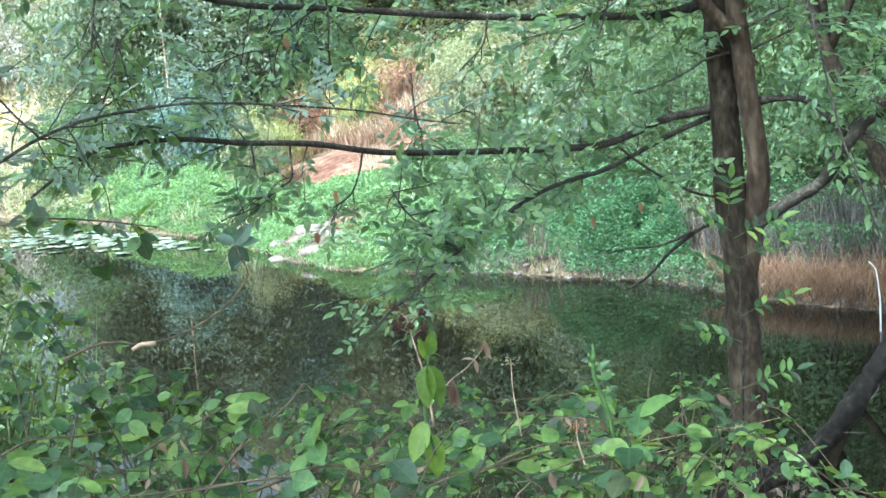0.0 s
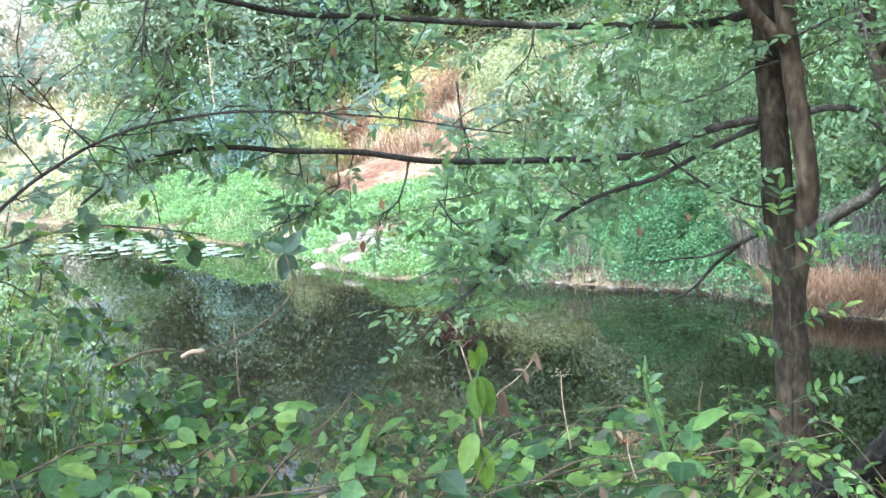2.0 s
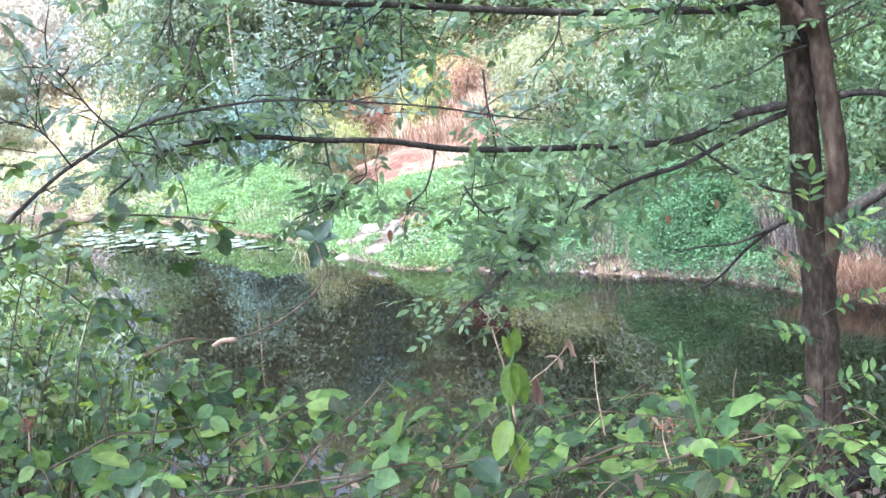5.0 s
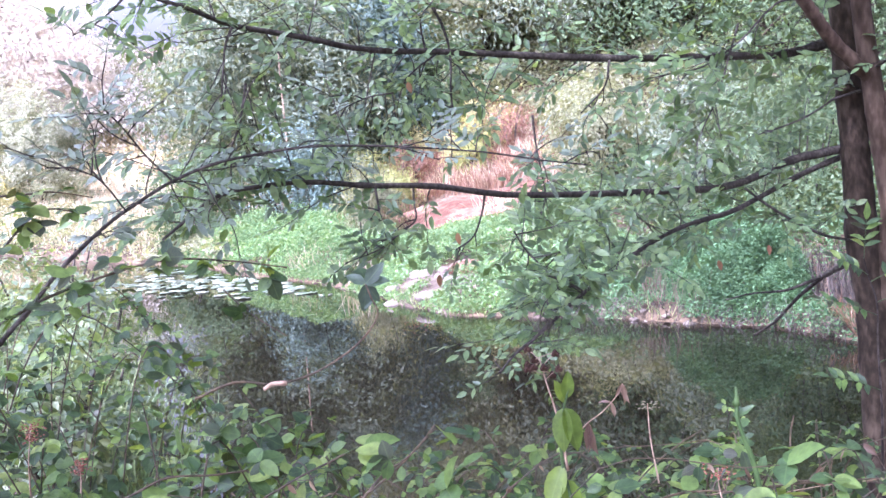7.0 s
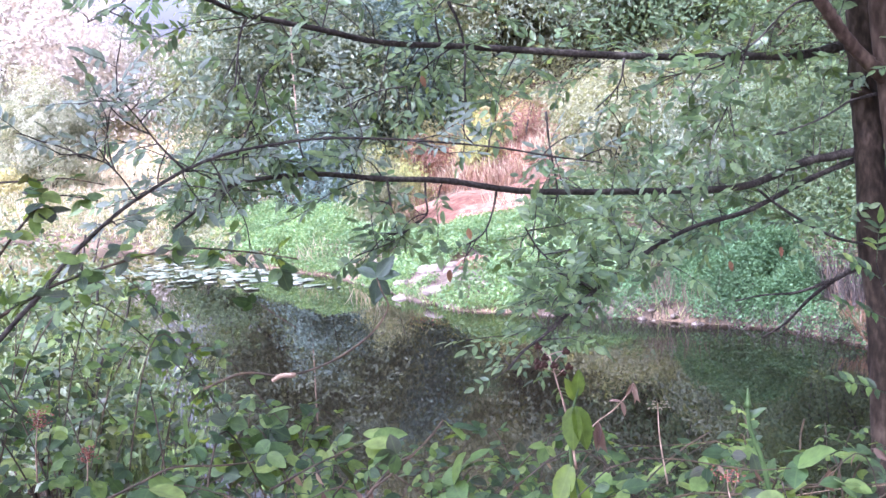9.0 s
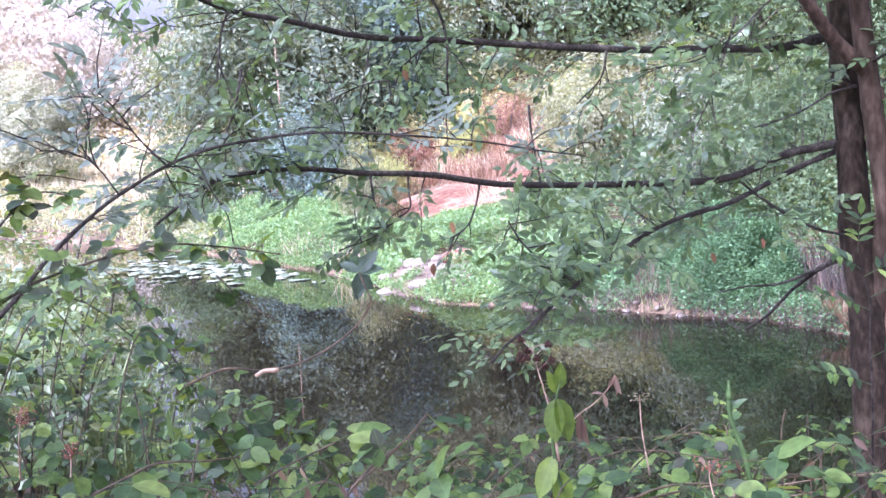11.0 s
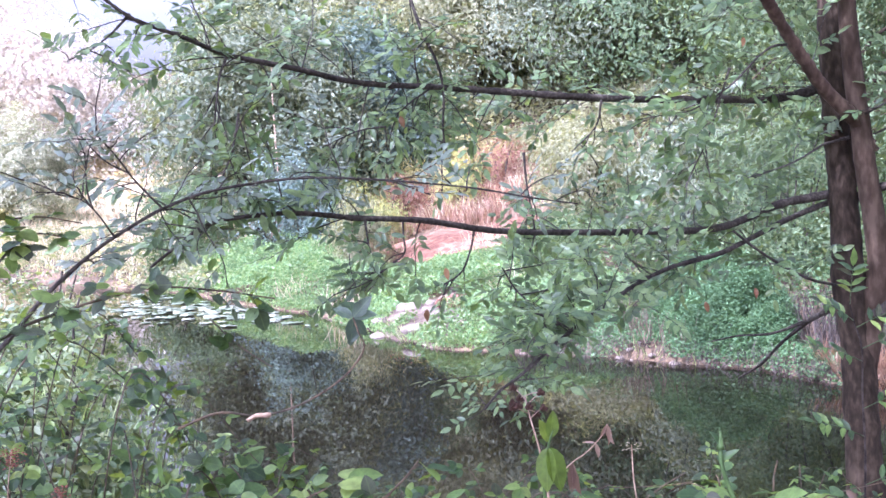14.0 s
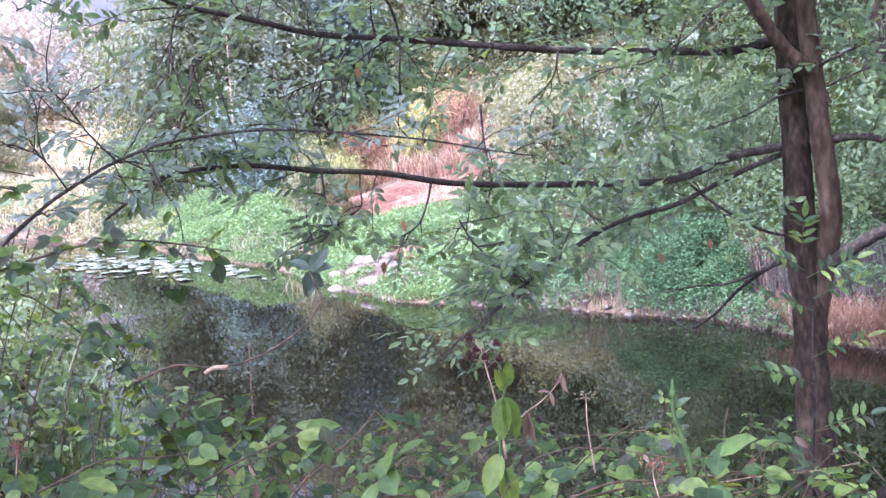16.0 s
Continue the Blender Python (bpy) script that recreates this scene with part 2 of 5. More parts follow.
def water_material():
    m, nd, ln, bsdf = nodes_of("still_water")
    bsdf.inputs["Base Color"].default_value = (0.0065, 0.0056, 0.0035, 1)
    bsdf.inputs["Roughness"].default_value = 0.012
    bsdf.inputs["IOR"].default_value = 1.33
    tc = nd.new("ShaderNodeTexCoord")
    n1 = nd.new("ShaderNodeTexNoise")
    n1.inputs["Scale"].default_value, n1.inputs["Detail"].default_value = 1.1, 1
    n2 = nd.new("ShaderNodeTexNoise")
    n2.inputs["Scale"].default_value = 5
    ad = nd.new("ShaderNodeMath")
    ad.operation = "MULTIPLY_ADD"
    ad.inputs[1].default_value = 0.03
    ln.new(tc.outputs["Object"], n1.inputs["Vector"])
    ln.new(tc.outputs["Object"], n2.inputs["Vector"])
    ln.new(n2.outputs[0], ad.inputs[0])
    ln.new(n1.outputs[0], ad.inputs[2])
    bp = nd.new("ShaderNodeBump")
    bp.inputs["Strength"].default_value, bp.inputs["Distance"].default_value = 0.004, 0.04
    ln.new(ad.outputs[0], bp.inputs["Height"])
    ln.new(bp.outputs[0], bsdf.inputs["Normal"])
    return m


M_WATER = water_material()


# ---- shapes ----
def unit(a):
    a = np.asarray(a, float)
    return a / np.maximum(np.linalg.norm(a, axis=-1, keepdims=True), 1e-9)


def raw_mesh(name, V, F, UV=None, smooth=True):
    """A mesh from arrays: vertices, lists of equal-length faces (a list of arrays), and a map position for each vertex."""
    me = bpy.data.meshes.new(name)
    V = np.asarray(V, np.float32)
    sizes = np.concatenate([np.full(len(f), f.shape[1]) for f in F])
    loops = np.concatenate([f.ravel() for f in F]).astype(np.int32)
    me.vertices.add(len(V))
    me.vertices.foreach_set("co", V.ravel())
    me.loops.add(len(loops))
    me.loops.foreach_set("vertex_index", loops)
    me.polygons.add(len(sizes))
    starts = np.concatenate([[0], np.cumsum(sizes)[:-1]]).astype(np.int32)
    me.polygons.foreach_set("loop_start", starts)
    me.polygons.foreach_set("use_smooth", np.full(len(sizes), smooth))
    if UV is not None:
        uv = me.uv_layers.new(name="leaf")
        uv.data.foreach_set("uv", np.asarray(UV, np.float32)[loops].ravel())
    me.update(calc_edges=True)
    me.validate()
    return me


LEAF_FINE = (np.array([(0, 0, 0), (.33, 0, -.03), (.68, 0, -.05), (1, 0, -.14),
                       (.14, .30, .03), (.42, .5, .05), (.74, .33, .01),
                       (.14, -.30, .03), (.42, -.5, .05), (.74, -.33, .01)], float),
             [np.array([(0, 4, 5, 1), (1, 5, 6, 2), (0, 1, 8, 7), (1, 2, 9, 8)]), np.array([(2, 6, 3), (2, 3, 9)])])
def broad_leaf(half, fold, droop):
    """A rounded leaf with a pointed tip: midrib, two folded halves, a drooping end."""
    u = np.array([0, .10, .28, .5, .7, .88, 1.0])
    mid = np.c_[u, 0 * u, -droop * u ** 2]
    rim = np.c_[u[1:6], half, fold * np.asarray(half) - droop * u[1:6] ** 2 + 0.02 * np.sin(9 * u[1:6])]
    V = np.vstack([mid, rim, rim * [1, -1, 1]])
    q, t = [], []
    for a, flip in ((7, 1), (12, -1)):
        q += [(i + 1, a + i, a + i + 1, i + 2)[::flip] for i in range(4)]
        t += [(0, a, 1)[::flip], (5, a + 4, 6)[::flip]]
    return V, [np.array(q), np.array(t)]


LEAF_BROAD = broad_leaf([.27, .46, .5, .40, .20], 0.16, 0.16)
LEAF_ARCHED = broad_leaf([.24, .43, .5, .43, .23], -0.12, 0.34)
LEAF_OVAL = broad_leaf([.27, .45, .5, .38, .18], 0.12, 0.14)
LEAF_SMALL = (np.array([(0, 0, 0), (.45, .5, .08), (1, 0, -.06), (.45, -.5, .08)], float), [np.array([(0, 1, 2), (0, 2, 3)])])
BLADE = (np.array([(0, .5, 0), (0, -.5, 0), (.5, .4, .05), (.5, -.4, .05), (1, 0, -.12)], float),
         [np.array([(0, 1, 3, 2)]), np.array([(2, 3, 4)])])


def leaves(name, P, D, N, L, W, shape=LEAF_SMALL):
    """One mesh of many leaves: base points, directions, face normals, lengths and widths."""
    T, faces = shape
    D = unit(D)
    S = unit(np.cross(D, N))
    N2 = np.cross(S, D)
    n, k = len(P), len(T)
    L, W = np.broadcast_to(L, n)[:, None, None], np.broadcast_to(W, n)[:, None, None]
    V = P[:, None] + L * T[None, :, :1] * D[:, None] + W * T[None, :, 1:2] * S[:, None] + L * T[None, :, 2:] * N2[:, None]
    off = (np.arange(n) * k)[:, None, None]
    F = [(f[None] + off).reshape(-1, f.shape[1]) for f in faces]
    UV = np.tile(np.c_[T[:, 0], T[:, 1] + 0.5], (n, 1))
    return raw_mesh(name, V.reshape(-1, 3), F, UV)


def leaf_pose(p, d, nrm):
    d = Vector(d).normalized()
    s = d.cross(Vector(nrm)).normalized()
    n = s.cross(d)
    return Matrix(((d.x, s.x, n.x, p[0]), (d.y, s.y, n.y, p[1]), (d.z, s.z, n.z, p[2]), (0, 0, 0, 1)))


def smooth_path(pts, n):
    """A smooth line of n points through the given ones."""
    p = np.asarray(pts, float)
    q = np.vstack([2 * p[0] - p[1], p, 2 * p[-1] - p[-2]])
    t = np.linspace(0, len(p) - 1, n)
    i = np.minimum(t.astype(int), len(p) - 2)
    u = (t - i)[:, None]
    a, b, c, d = q[i], q[i + 1], q[i + 2], q[i + 3]
    return 0.5 * (2 * b + (c - a) * u + (2 * a - 5 * b + 4 * c - d) * u ** 2 + (3 * b - a - 3 * c + d) * u ** 3)


def tube_arrays(path, r0, r1, sides=8, knots=0.0, power=1.0):
    path = np.asarray(path, float)
    n = len(path)
    tan = unit(np.gradient(path, axis=0))
    ref = np.array([0.31, 0.2, 0.93]) if abs(tan[:, 2]).mean() < 0.8 else np.array([1.0, 0.1, 0.0])
    s = unit(np.cross(tan, ref))
    u = np.cross(s, tan)
    r = r0 + (r1 - r0) * np.linspace(0, 1, n) ** power
    a = np.linspace(0, 2 * np.pi, sides, endpoint=False)
    lump = 1 + knots * rng.normal(size=(n, sides)) + knots * 1.2 * rng.normal(size=(n, 1))
    V = path[:, None] + (r[:, None] * lump)[:, :, None] * (np.cos(a)[None, :, None] * s[:, None] + np.sin(a)[None, :, None] * u[:, None])
    i, j = np.meshgrid(np.arange(n - 1), np.arange(sides), indexing="ij")
    j2 = (j + 1) % sides
    F = np.stack([i * sides + j, i * sides + j2, (i + 1) * sides + j2, (i + 1) * sides + j], -1).reshape(-1, 4)
    V = np.vstack([V.reshape(-1, 3), path[:1], path[-1:]])
    k = n * sides
    jj = np.arange(sides)
    caps = np.vstack([np.c_[np.full(sides, k), (jj + 1) % sides, jj], np.c_[np.full(sides, k + 1), k - sides + jj, k - sides + (jj + 1) % sides]])
    return V, F, caps


def tubes(name, items, sides=6, knots=0.0, power=0.75):
    """Several tapered round rods in one mesh: (path, r0, r1) each."""
    Vs, Q, T, off = [], [], [], 0
    for path, r0, r1 in items:
        V, F, c = tube_arrays(path, r0, r1, sides, knots, power)
        Vs.append(V)
        Q.append(F + off)
        T.append(c + off)
        off += len(V)
    return raw_mesh(name, np.vstack(Vs), [np.vstack(Q), np.vstack(T)])


def thing(name, at, label, category, group="", kind=""):
    ob = new(name)
    ob.location = at
    ob.empty_display_size = 0.2
    bpy.context.view_layer.update()
    return tagged(ob, label, category, group, kind)


def part(name, mesh, material, parent, label="", kind=""):
    ob = new(name, mesh)
    if material:
        if not mesh.materials:
            mesh.materials.append(material)
    ob.parent = parent
    ob.matrix_parent_inverse = parent.matrix_world.inverted() if parent.parent is None else Matrix()
    if label:
        ob["label"] = label
    if kind:
        ob["kind"] = kind
    return ob


def single(name, mesh, material, label, category, group="", kind=""):
    ob = new(name, mesh)
    mesh.materials.append(material)
    return tagged(ob, label, category, group, kind)


def leaf_parts(mesh, items, parent, name="leaf", hosts=()):
    """Leaves that can be told apart: objects of their own on one mesh, each on the branch or cane it grows from."""
    inv = parent.matrix_world.inverted() if parent.parent is None else Matrix()
    for p, d, n, s in items:
        ob = new(name, mesh)
        if hosts:
            near = [np.min(np.sum((path - p) ** 2, axis=1)) for _, path in hosts]
            ob.parent = hosts[int(np.argmin(near))][0]
        else:
            ob.parent, ob.matrix_parent_inverse = parent, inv
        ob.matrix_basis = leaf_pose(p, d, n) @ Matrix.Diagonal((s, s, s, 1))


def one_leaf(name, width, material, shape=LEAF_FINE):
    me = leaves(name, np.zeros((1, 3)), np.array([[1.0, 0, 0]]), np.array([[0, 0, 1.0]]), 1.0, width, shape)
    me.materials.append(material)
    return me


# ---- the lie of the land ----
SHORE_X = np.array([-120, -40, -14, -5.7, -4.3, -2.4, -0.9, 0.0, 0.5, 1.9, 3.1, 3.7, 4.6, 5.2, 8.0, 14.0, 60.0])
SHORE_Y = np.array([70, 52, 36, 26.5, 24.0, 21.3, 17.9, 16.1, 15.9, 15.0, 13.9, 13.4, 11.4, 10.7, 9.6, 8.5, 8.0])
NEAR_X = np.array([-120, -40, -9, -4.5, -2.6, -1.6, -0.6, 1.0, 3.0, 60.0])
NEAR_Y = np.array([40, 26, 16, 13.0, 9.6, 7.4, 6.2, 5.9, 6.0, 6.0])


def far_shore(x):
    return np.interp(x, SHORE_X, SHORE_Y)


def near_shore(x):
    return np.interp(x, NEAR_X, NEAR_Y)


def wave(x, y, s, k=0.0):
    return (np.sin(x * s + 1.3 * np.sin(y * s * 0.7 + k)) + np.sin(y * s * 1.1 + 1.7 * np.sin(x * s * 0.6 + 2 * k) + k)) * 0.5


def land(x, y):
    """Height of the ground above the water."""
    x, y = np.asarray(x, float), np.asarray(y, float)
    s = y - far_shore(x)
    left = np.clip((-x - 7.2) / 2.6, 0, 1)
    hill = np.interp(s, [-3, -0.6, 0, 0.5, 1.5, 9, 12, 17, 24, 50, 110, 200], [-1.2, -0.5, -0.04, 0.10, 0.22, 0.62, 0.95, 1.9, 4.4, 19, 34, 40])
    flat = np.interp(s, [-3, -0.6, 0, 0.5, 2.5, 9, 30, 60, 100, 200], [-1.2, -0.5, -0.04, 0.3, 0.7, 1.0, 1.3, 3.0, 14, 30])
    zf = hill * (1 - left) + flat * left
    zf = zf + np.clip(s, 0, 3) * 0.05 * wave(x, y, 1.1) + np.clip(s - 14, 0, 40) * 0.02 * wave(x, y, 0.22, 1.0)
    n = near_shore(x) - y
    zn = np.interp(n, [-3, -0.5, 0, 0.4, 3.2, 5.5, 60], [-1.2, -0.4, -0.04, 0.16, 0.75, 0.9, 1.6]) + np.clip(n, 0, 1) * 0.04 * wave(x, y, 1.7, 2.0)
    return np.maximum(zf, zn)


def grid_mesh(name, xs, ys, zf):
    X, Y = np.meshgrid(xs, ys)
    V = np.c_[X.ravel(), Y.ravel(), zf(X, Y).ravel()]
    w, h = len(xs), len(ys)
    i, j = np.meshgrid(np.arange(h - 1), np.arange(w - 1), indexing="ij")
    a = i * w + j
    F = np.stack([a, a + 1, a + w + 1, a + w], -1).reshape(-1, 4)
    return raw_mesh(name, V, [F])


gx = np.concatenate([np.linspace(-900, -60, 12)[:-1], np.linspace(-60, -12, 50)[:-1], np.linspace(-12, 14, 110)[:-1], np.linspace(14, 60, 40)[:-1], np.linspace(60, 900, 12)])
gy = np.concatenate([np.linspace(-400, -12, 10)[:-1], np.linspace(-12, 30, 130)[:-1], np.linspace(30, 130, 90)[:-1], np.linspace(130, 1400, 16)])
single("ground", grid_mesh("ground", gx, gy, land), M_SOIL, "brown earth river banks covered in leaf litter", "ground", kind="structure")
single("water", grid_mesh("water", np.linspace(-60, 60, 13), np.linspace(-2, 70, 9), lambda x, y: 0 * x), M_WATER, "still dark brown river water reflecting the banks", "river", kind="structure")


def patch(name, cx, cy, rx, ry, lift, mat, label):
    """A bare patch of earth, a thin uneven layer on the bank."""
    th = np.linspace(0, 2 * np.pi, 60, endpoint=False)
    rr = np.linspace(0, 1, 9)
    edge = 1 + 0.16 * np.sin(3 * th + cx) + 0.1 * np.sin(7 * th + cy)
    X = cx + rx * rr[:, None] * (edge * np.cos(th))[None]
    Y = cy + ry * rr[:, None] * (edge * np.sin(th))[None]
    Zv = land(X, Y) + lift * (1 - rr[:, None] ** 2) + 0.02 * wave(X, Y, 6.0) - 0.05 * (rr[:, None] > 0.95)
    V = np.c_[X.ravel(), Y.ravel(), Zv.ravel()]
    i, j = np.meshgrid(np.arange(8), np.arange(60), indexing="ij")
    j2 = (j + 1) % 60
    F = np.stack([i * 60 + j, (i + 1) * 60 + j, (i + 1) * 60 + j2, i * 60 + j2], -1).reshape(-1, 4)
    return single(name, raw_mesh(name, V, [F]), mat, label, "bank", kind="structure")


patch("sand_bank", 0.5, 26.9, 2.6, 2.5, 0.12, M_SAND, "bare orange sandy slope on the far bank")
patch("mud_beach", -0.75, 18.0, 0.75, 0.5, 0.03, M_MUD, "low dried mud shelf beside the stones")
patch("mud_beach", -0.1, 18.8, 0.85, 2.0, 0.03, M_MUD, "pale dried mud and gravel beach at the water's edge")
patch("mud_shelf", 1.75, 15.35, 0.95, 0.42, 0.03, M_MUD, "pale mud shelf along the waterline")


# ---- trees and shrubs of the far bank ----
def crown_cloud(centre, radii, clumps, per, leaf, spread, hollow=0.55, droop=0.0, flat=0.3):
    """Leaves in clumps, thicker towards the outside of an uneven crown."""
    c = unit(rng.normal(size=(clumps, 3)))
    c[:, 2] = np.where(c[:, 2] < -0.55, -c[:, 2] * 0.6, c[:, 2])
    rad = hollow + (1 - hollow) * rng.random(clumps) ** 0.6
    rad *= 1 + 0.22 * np.sin(c[:, 0] * 5 + centre[0]) * np.cos(c[:, 2] * 4 + centre[1]) + 0.1 * rng.normal(size=clumps)
    C = np.asarray(centre) + c * rad[:, None] * np.asarray(radii)
    P = np.repeat(C, per, 0) + rng.normal(size=(clumps * per, 3)) * spread * np.array([1, 1, 0.7])
    out = np.repeat(c, per, 0)
    D = rng.normal(size=P.shape)
    D = unit(D - 0.8 * out * np.sum(D * out, axis=1, keepdims=True) + out * 0.25 + np.array([0, 0, -droop]))
    N = unit(out + np.array([0, -0.2, flat]) + rng.normal(size=P.shape) * 0.42)
    L = leaf * rng.uniform(0.6, 1.3, len(P))
    return P, D, N, L


def tree(name, at, height, width, material, label, category="tree", clumps=260, per=22, leaf=0.12, ratio=0.42, trunk_r=0.12, base=0.06, droop=0.2, spread=0.34, lobes=5, kind="", group=""):
    x, y = at
    z = float(land(x, y))
    t = thing(name, (x, y, z), label, category, group, kind)
    top = np.array([x + rng.normal() * 0.2 * width, y + rng.normal() * 0.2 * width, z + height * 0.8])
    mid = np.array([x + rng.normal() * 0.1 * width, y, z + height * 0.4])
    tr = smooth_path([(x, y, z - 0.2), mid, top], 14)
    part("trunk", tubes("trunk", [(tr, trunk_r, trunk_r * 0.3)], 8, 0.05), M_BARK, t)
    limbs, clouds = [], []
    for k in range(lobes):
        f = 0.15 + 0.85 * (k + 0.5) / lobes
        a = k * 2.4 + rng.random()
        hz = z + height * (base + (1 - base) * f * 0.85)
        off = width * 0.5 * (1.0 - 0.55 * f) * rng.uniform(0.55, 1.05)
        c = np.array([x + off * math.cos(a), y + off * math.sin(a), hz])
        start = tr[int(2 + 10 * f * 0.7)]
        limbs.append((smooth_path([start, (start + c) / 2 + [0, 0, 0.1 * height], c], 8), trunk_r * 0.45, trunk_r * 0.1))
        w = width * 0.5 * (0.92 - 0.28 * f)
        clouds.append(crown_cloud(c, (w, w, height * (1 - base) * 0.34), clumps // lobes, per, leaf, spread * w / 1.0 if w < 1 else spread, droop=droop))
    for l in limbs:
        part("limb", tubes("limb", [l], 6, 0.04), M_BARK, t)
    P, D, N, L = [np.concatenate(a) for a in zip(*clouds)]
    keep = P[:, 2] > land(P[:, 0], P[:, 1])
    P, D, N, L = P[keep], D[keep], N[keep], L[keep]
    part("crown", leaves("crown", P, D, N, L, L * ratio), material, t, kind="stuff")
    return t


def bush(name, at, radii, material, label, category="shrub", clumps=150, per=20, leaf=0.08, ratio=0.5, spread=0.14, droop=0.2, kind="", stems=5, lift=0.45):
    x, y = at
    z = float(land(x, y))
    t = thing(name, (x, y, z), label, category, kind=kind)
    for k in range(stems):
        a = k * 2 * math.pi / stems + rng.random()
        tip = (x + radii[0] * 0.6 * math.cos(a), y + radii[1] * 0.6 * math.sin(a), z + radii[2] * rng.uniform(0.8, 1.4))
        part("stem", tubes("stem", [(smooth_path([(x + 0.1 * math.cos(a), y + 0.1 * math.sin(a), z - 0.1), (x + 0.3 * radii[0] * math.cos(a), y + 0.3 * radii[1] * math.sin(a), z + radii[2] * 0.6), tip], 8), 0.025, 0.008)], 5), M_TWIG, t)
    P, D, N, L = crown_cloud((x, y, z + radii[2] * lift), radii, clumps, per, leaf, spread, 0.4, droop)
    keep = P[:, 2] > land(P[:, 0], P[:, 1])
    part("foliage", leaves("foliage", P[keep], D[keep], N[keep], L[keep], L[keep] * ratio), material, t, kind="stuff")
    return t


def cover(name, area, n, leaf, material, label, height, inside, ratio=0.6, category="undergrowth", shape=LEAF_SMALL, up=0.35, loose=0.7, deep=0.5):
    """Low growth that hides the ground: leaves over a bumpy surface."""
    x0, x1, y0, y1 = area
    X, Y = rng.uniform(x0, x1, n * 3), rng.uniform(y0, y1, n * 3)
    ok = np.nonzero(inside(X, Y))[0][:n]
    X, Y = X[ok], Y[ok]
    H = height(X, Y)
    Z = land(X, Y) + H * (1 - deep * rng.random(len(X)) ** 2)
    P = np.c_[X, Y, Z] + rng.normal(size=(len(X), 3)) * 0.5 * leaf
    D = unit(rng.normal(size=P.shape) * [1, 1, 0.6] + [0, -0.3, -0.1])
    N = unit(rng.normal(size=P.shape) * loose + [0, -0.35, up + 0.35])
    L = leaf * rng.uniform(0.6, 1.4, len(P))
    return single(name, leaves(name, P, D, N, L, L * ratio, shape), material, label, category, kind="stuff")


def blades(name, X, Y, h, width, material, label, lean=0.35, category="grass", zoff=0.0, bias=(0, 0)):
    P = np.c_[X, Y, land(X, Y) + zoff]
    D = unit(np.c_[rng.normal(size=len(X)) * lean + bias[0], rng.normal(size=len(X)) * lean + bias[1], np.ones(len(X))])
    N = unit(np.c_[rng.normal(size=(len(X), 2)), np.zeros(len(X))])
    L = h * rng.uniform(0.5, 1.25, len(X))
    return single(name, leaves(name, P, D, N, L, width, BLADE), material, label, category, kind="stuff")


def scatter(x0, x1, y0, y1, n, inside=None):
    X, Y = rng.uniform(x0, x1, n), rng.uniform(y0, y1, n)
    if inside is not None:
        ok = inside(X, Y)
        X, Y = X[ok], Y[ok]
    return X, Y


# wooded hillside behind the far bank
tree("tree", (-4.9, 32.5), 6.2, 5.0, L_SAGE, "tall dense green broadleaf tree on the far bank", clumps=1300, per=32, leaf=0.165, trunk_r=0.18, lobes=9)
tree("tree", (-2.4, 36.0), 5.6, 3.6, L_DARK, "tall dark blue-green tree in the wood", clumps=1300, per=32, leaf=0.165, trunk_r=0.2, lobes=9)
tree("tree", (1.4, 38.0), 6.0, 5.5, L_OLIVE, "pale olive sunlit tree on the hillside", clumps=1300, per=32, leaf=0.165, trunk_r=0.18, lobes=9)
tree("tree", (5.0, 35.0), 6.0, 6.0, L_SAGE, "grey-green tree on the wooded slope", clumps=1300, per=32, leaf=0.165, trunk_r=0.18, lobes=9)
tree("tree", (8.6, 31.0), 8.0, 6.5, L_FAR, "dense green tree on the wooded slope", clumps=1300, per=32, leaf=0.165, trunk_r=0.18, lobes=9)
tree("tree", (8.4, 24.0), 8.5, 5.5, L_FAR, "leafy tree at the foot of the wooded slope", clumps=800, per=28, leaf=0.11, trunk_r=0.16, lobes=9)
tree("tree", (12.0, 25.0), 9.5, 6.5, L_FAR, "green broadleaf tree on the wooded slope", clumps=900, per=30, leaf=0.17, trunk_r=0.2, lobes=9)
tree("tree", (-0.4, 43.0), 6.5, 7.0, L_OLIVE, "pale broadleaf tree high on the hillside", clumps=1000, per=30, leaf=0.24, trunk_r=0.2, lobes=9)
tree("tree", (7.5, 43.0), 7.0, 8.0, L_FAR, "green tree high on the wooded hillside", clumps=1000, per=30, leaf=0.24, trunk_r=0.2, lobes=9)
tree("tree", (15.0, 38.0), 8.0, 8.0, L_FAR, "green tree crowning the wooded hillside", clumps=600, per=26, leaf=0.2, trunk_r=0.2, lobes=9)
tree("tree", (7.4, 14.2), 9.0, 6.5, L_FAR, "leafy tree leaning over the shaded bank", clumps=900, per=26, leaf=0.10, trunk_r=0.14, lobes=9, base=0.38)
tree("tree", (-6.6, 45.0), 9.5, 6.0, L_SAGE, "tall green tree behind the far bank", clumps=1000, per=30, leaf=0.25, trunk_r=0.22, lobes=9)
tree("tree", (-3.4, 47.0), 6.5, 7.0, L_DARK, "tall dark tree behind the far bank", clumps=1000, per=30, leaf=0.25, trunk_r=0.24, lobes=9)
tree("tree", (2.6, 49.0), 6.0, 8.0, L_OLIVE, "tall pale tree on the hilltop", clumps=900, per=28, leaf=0.26, trunk_r=0.24, lobes=9)
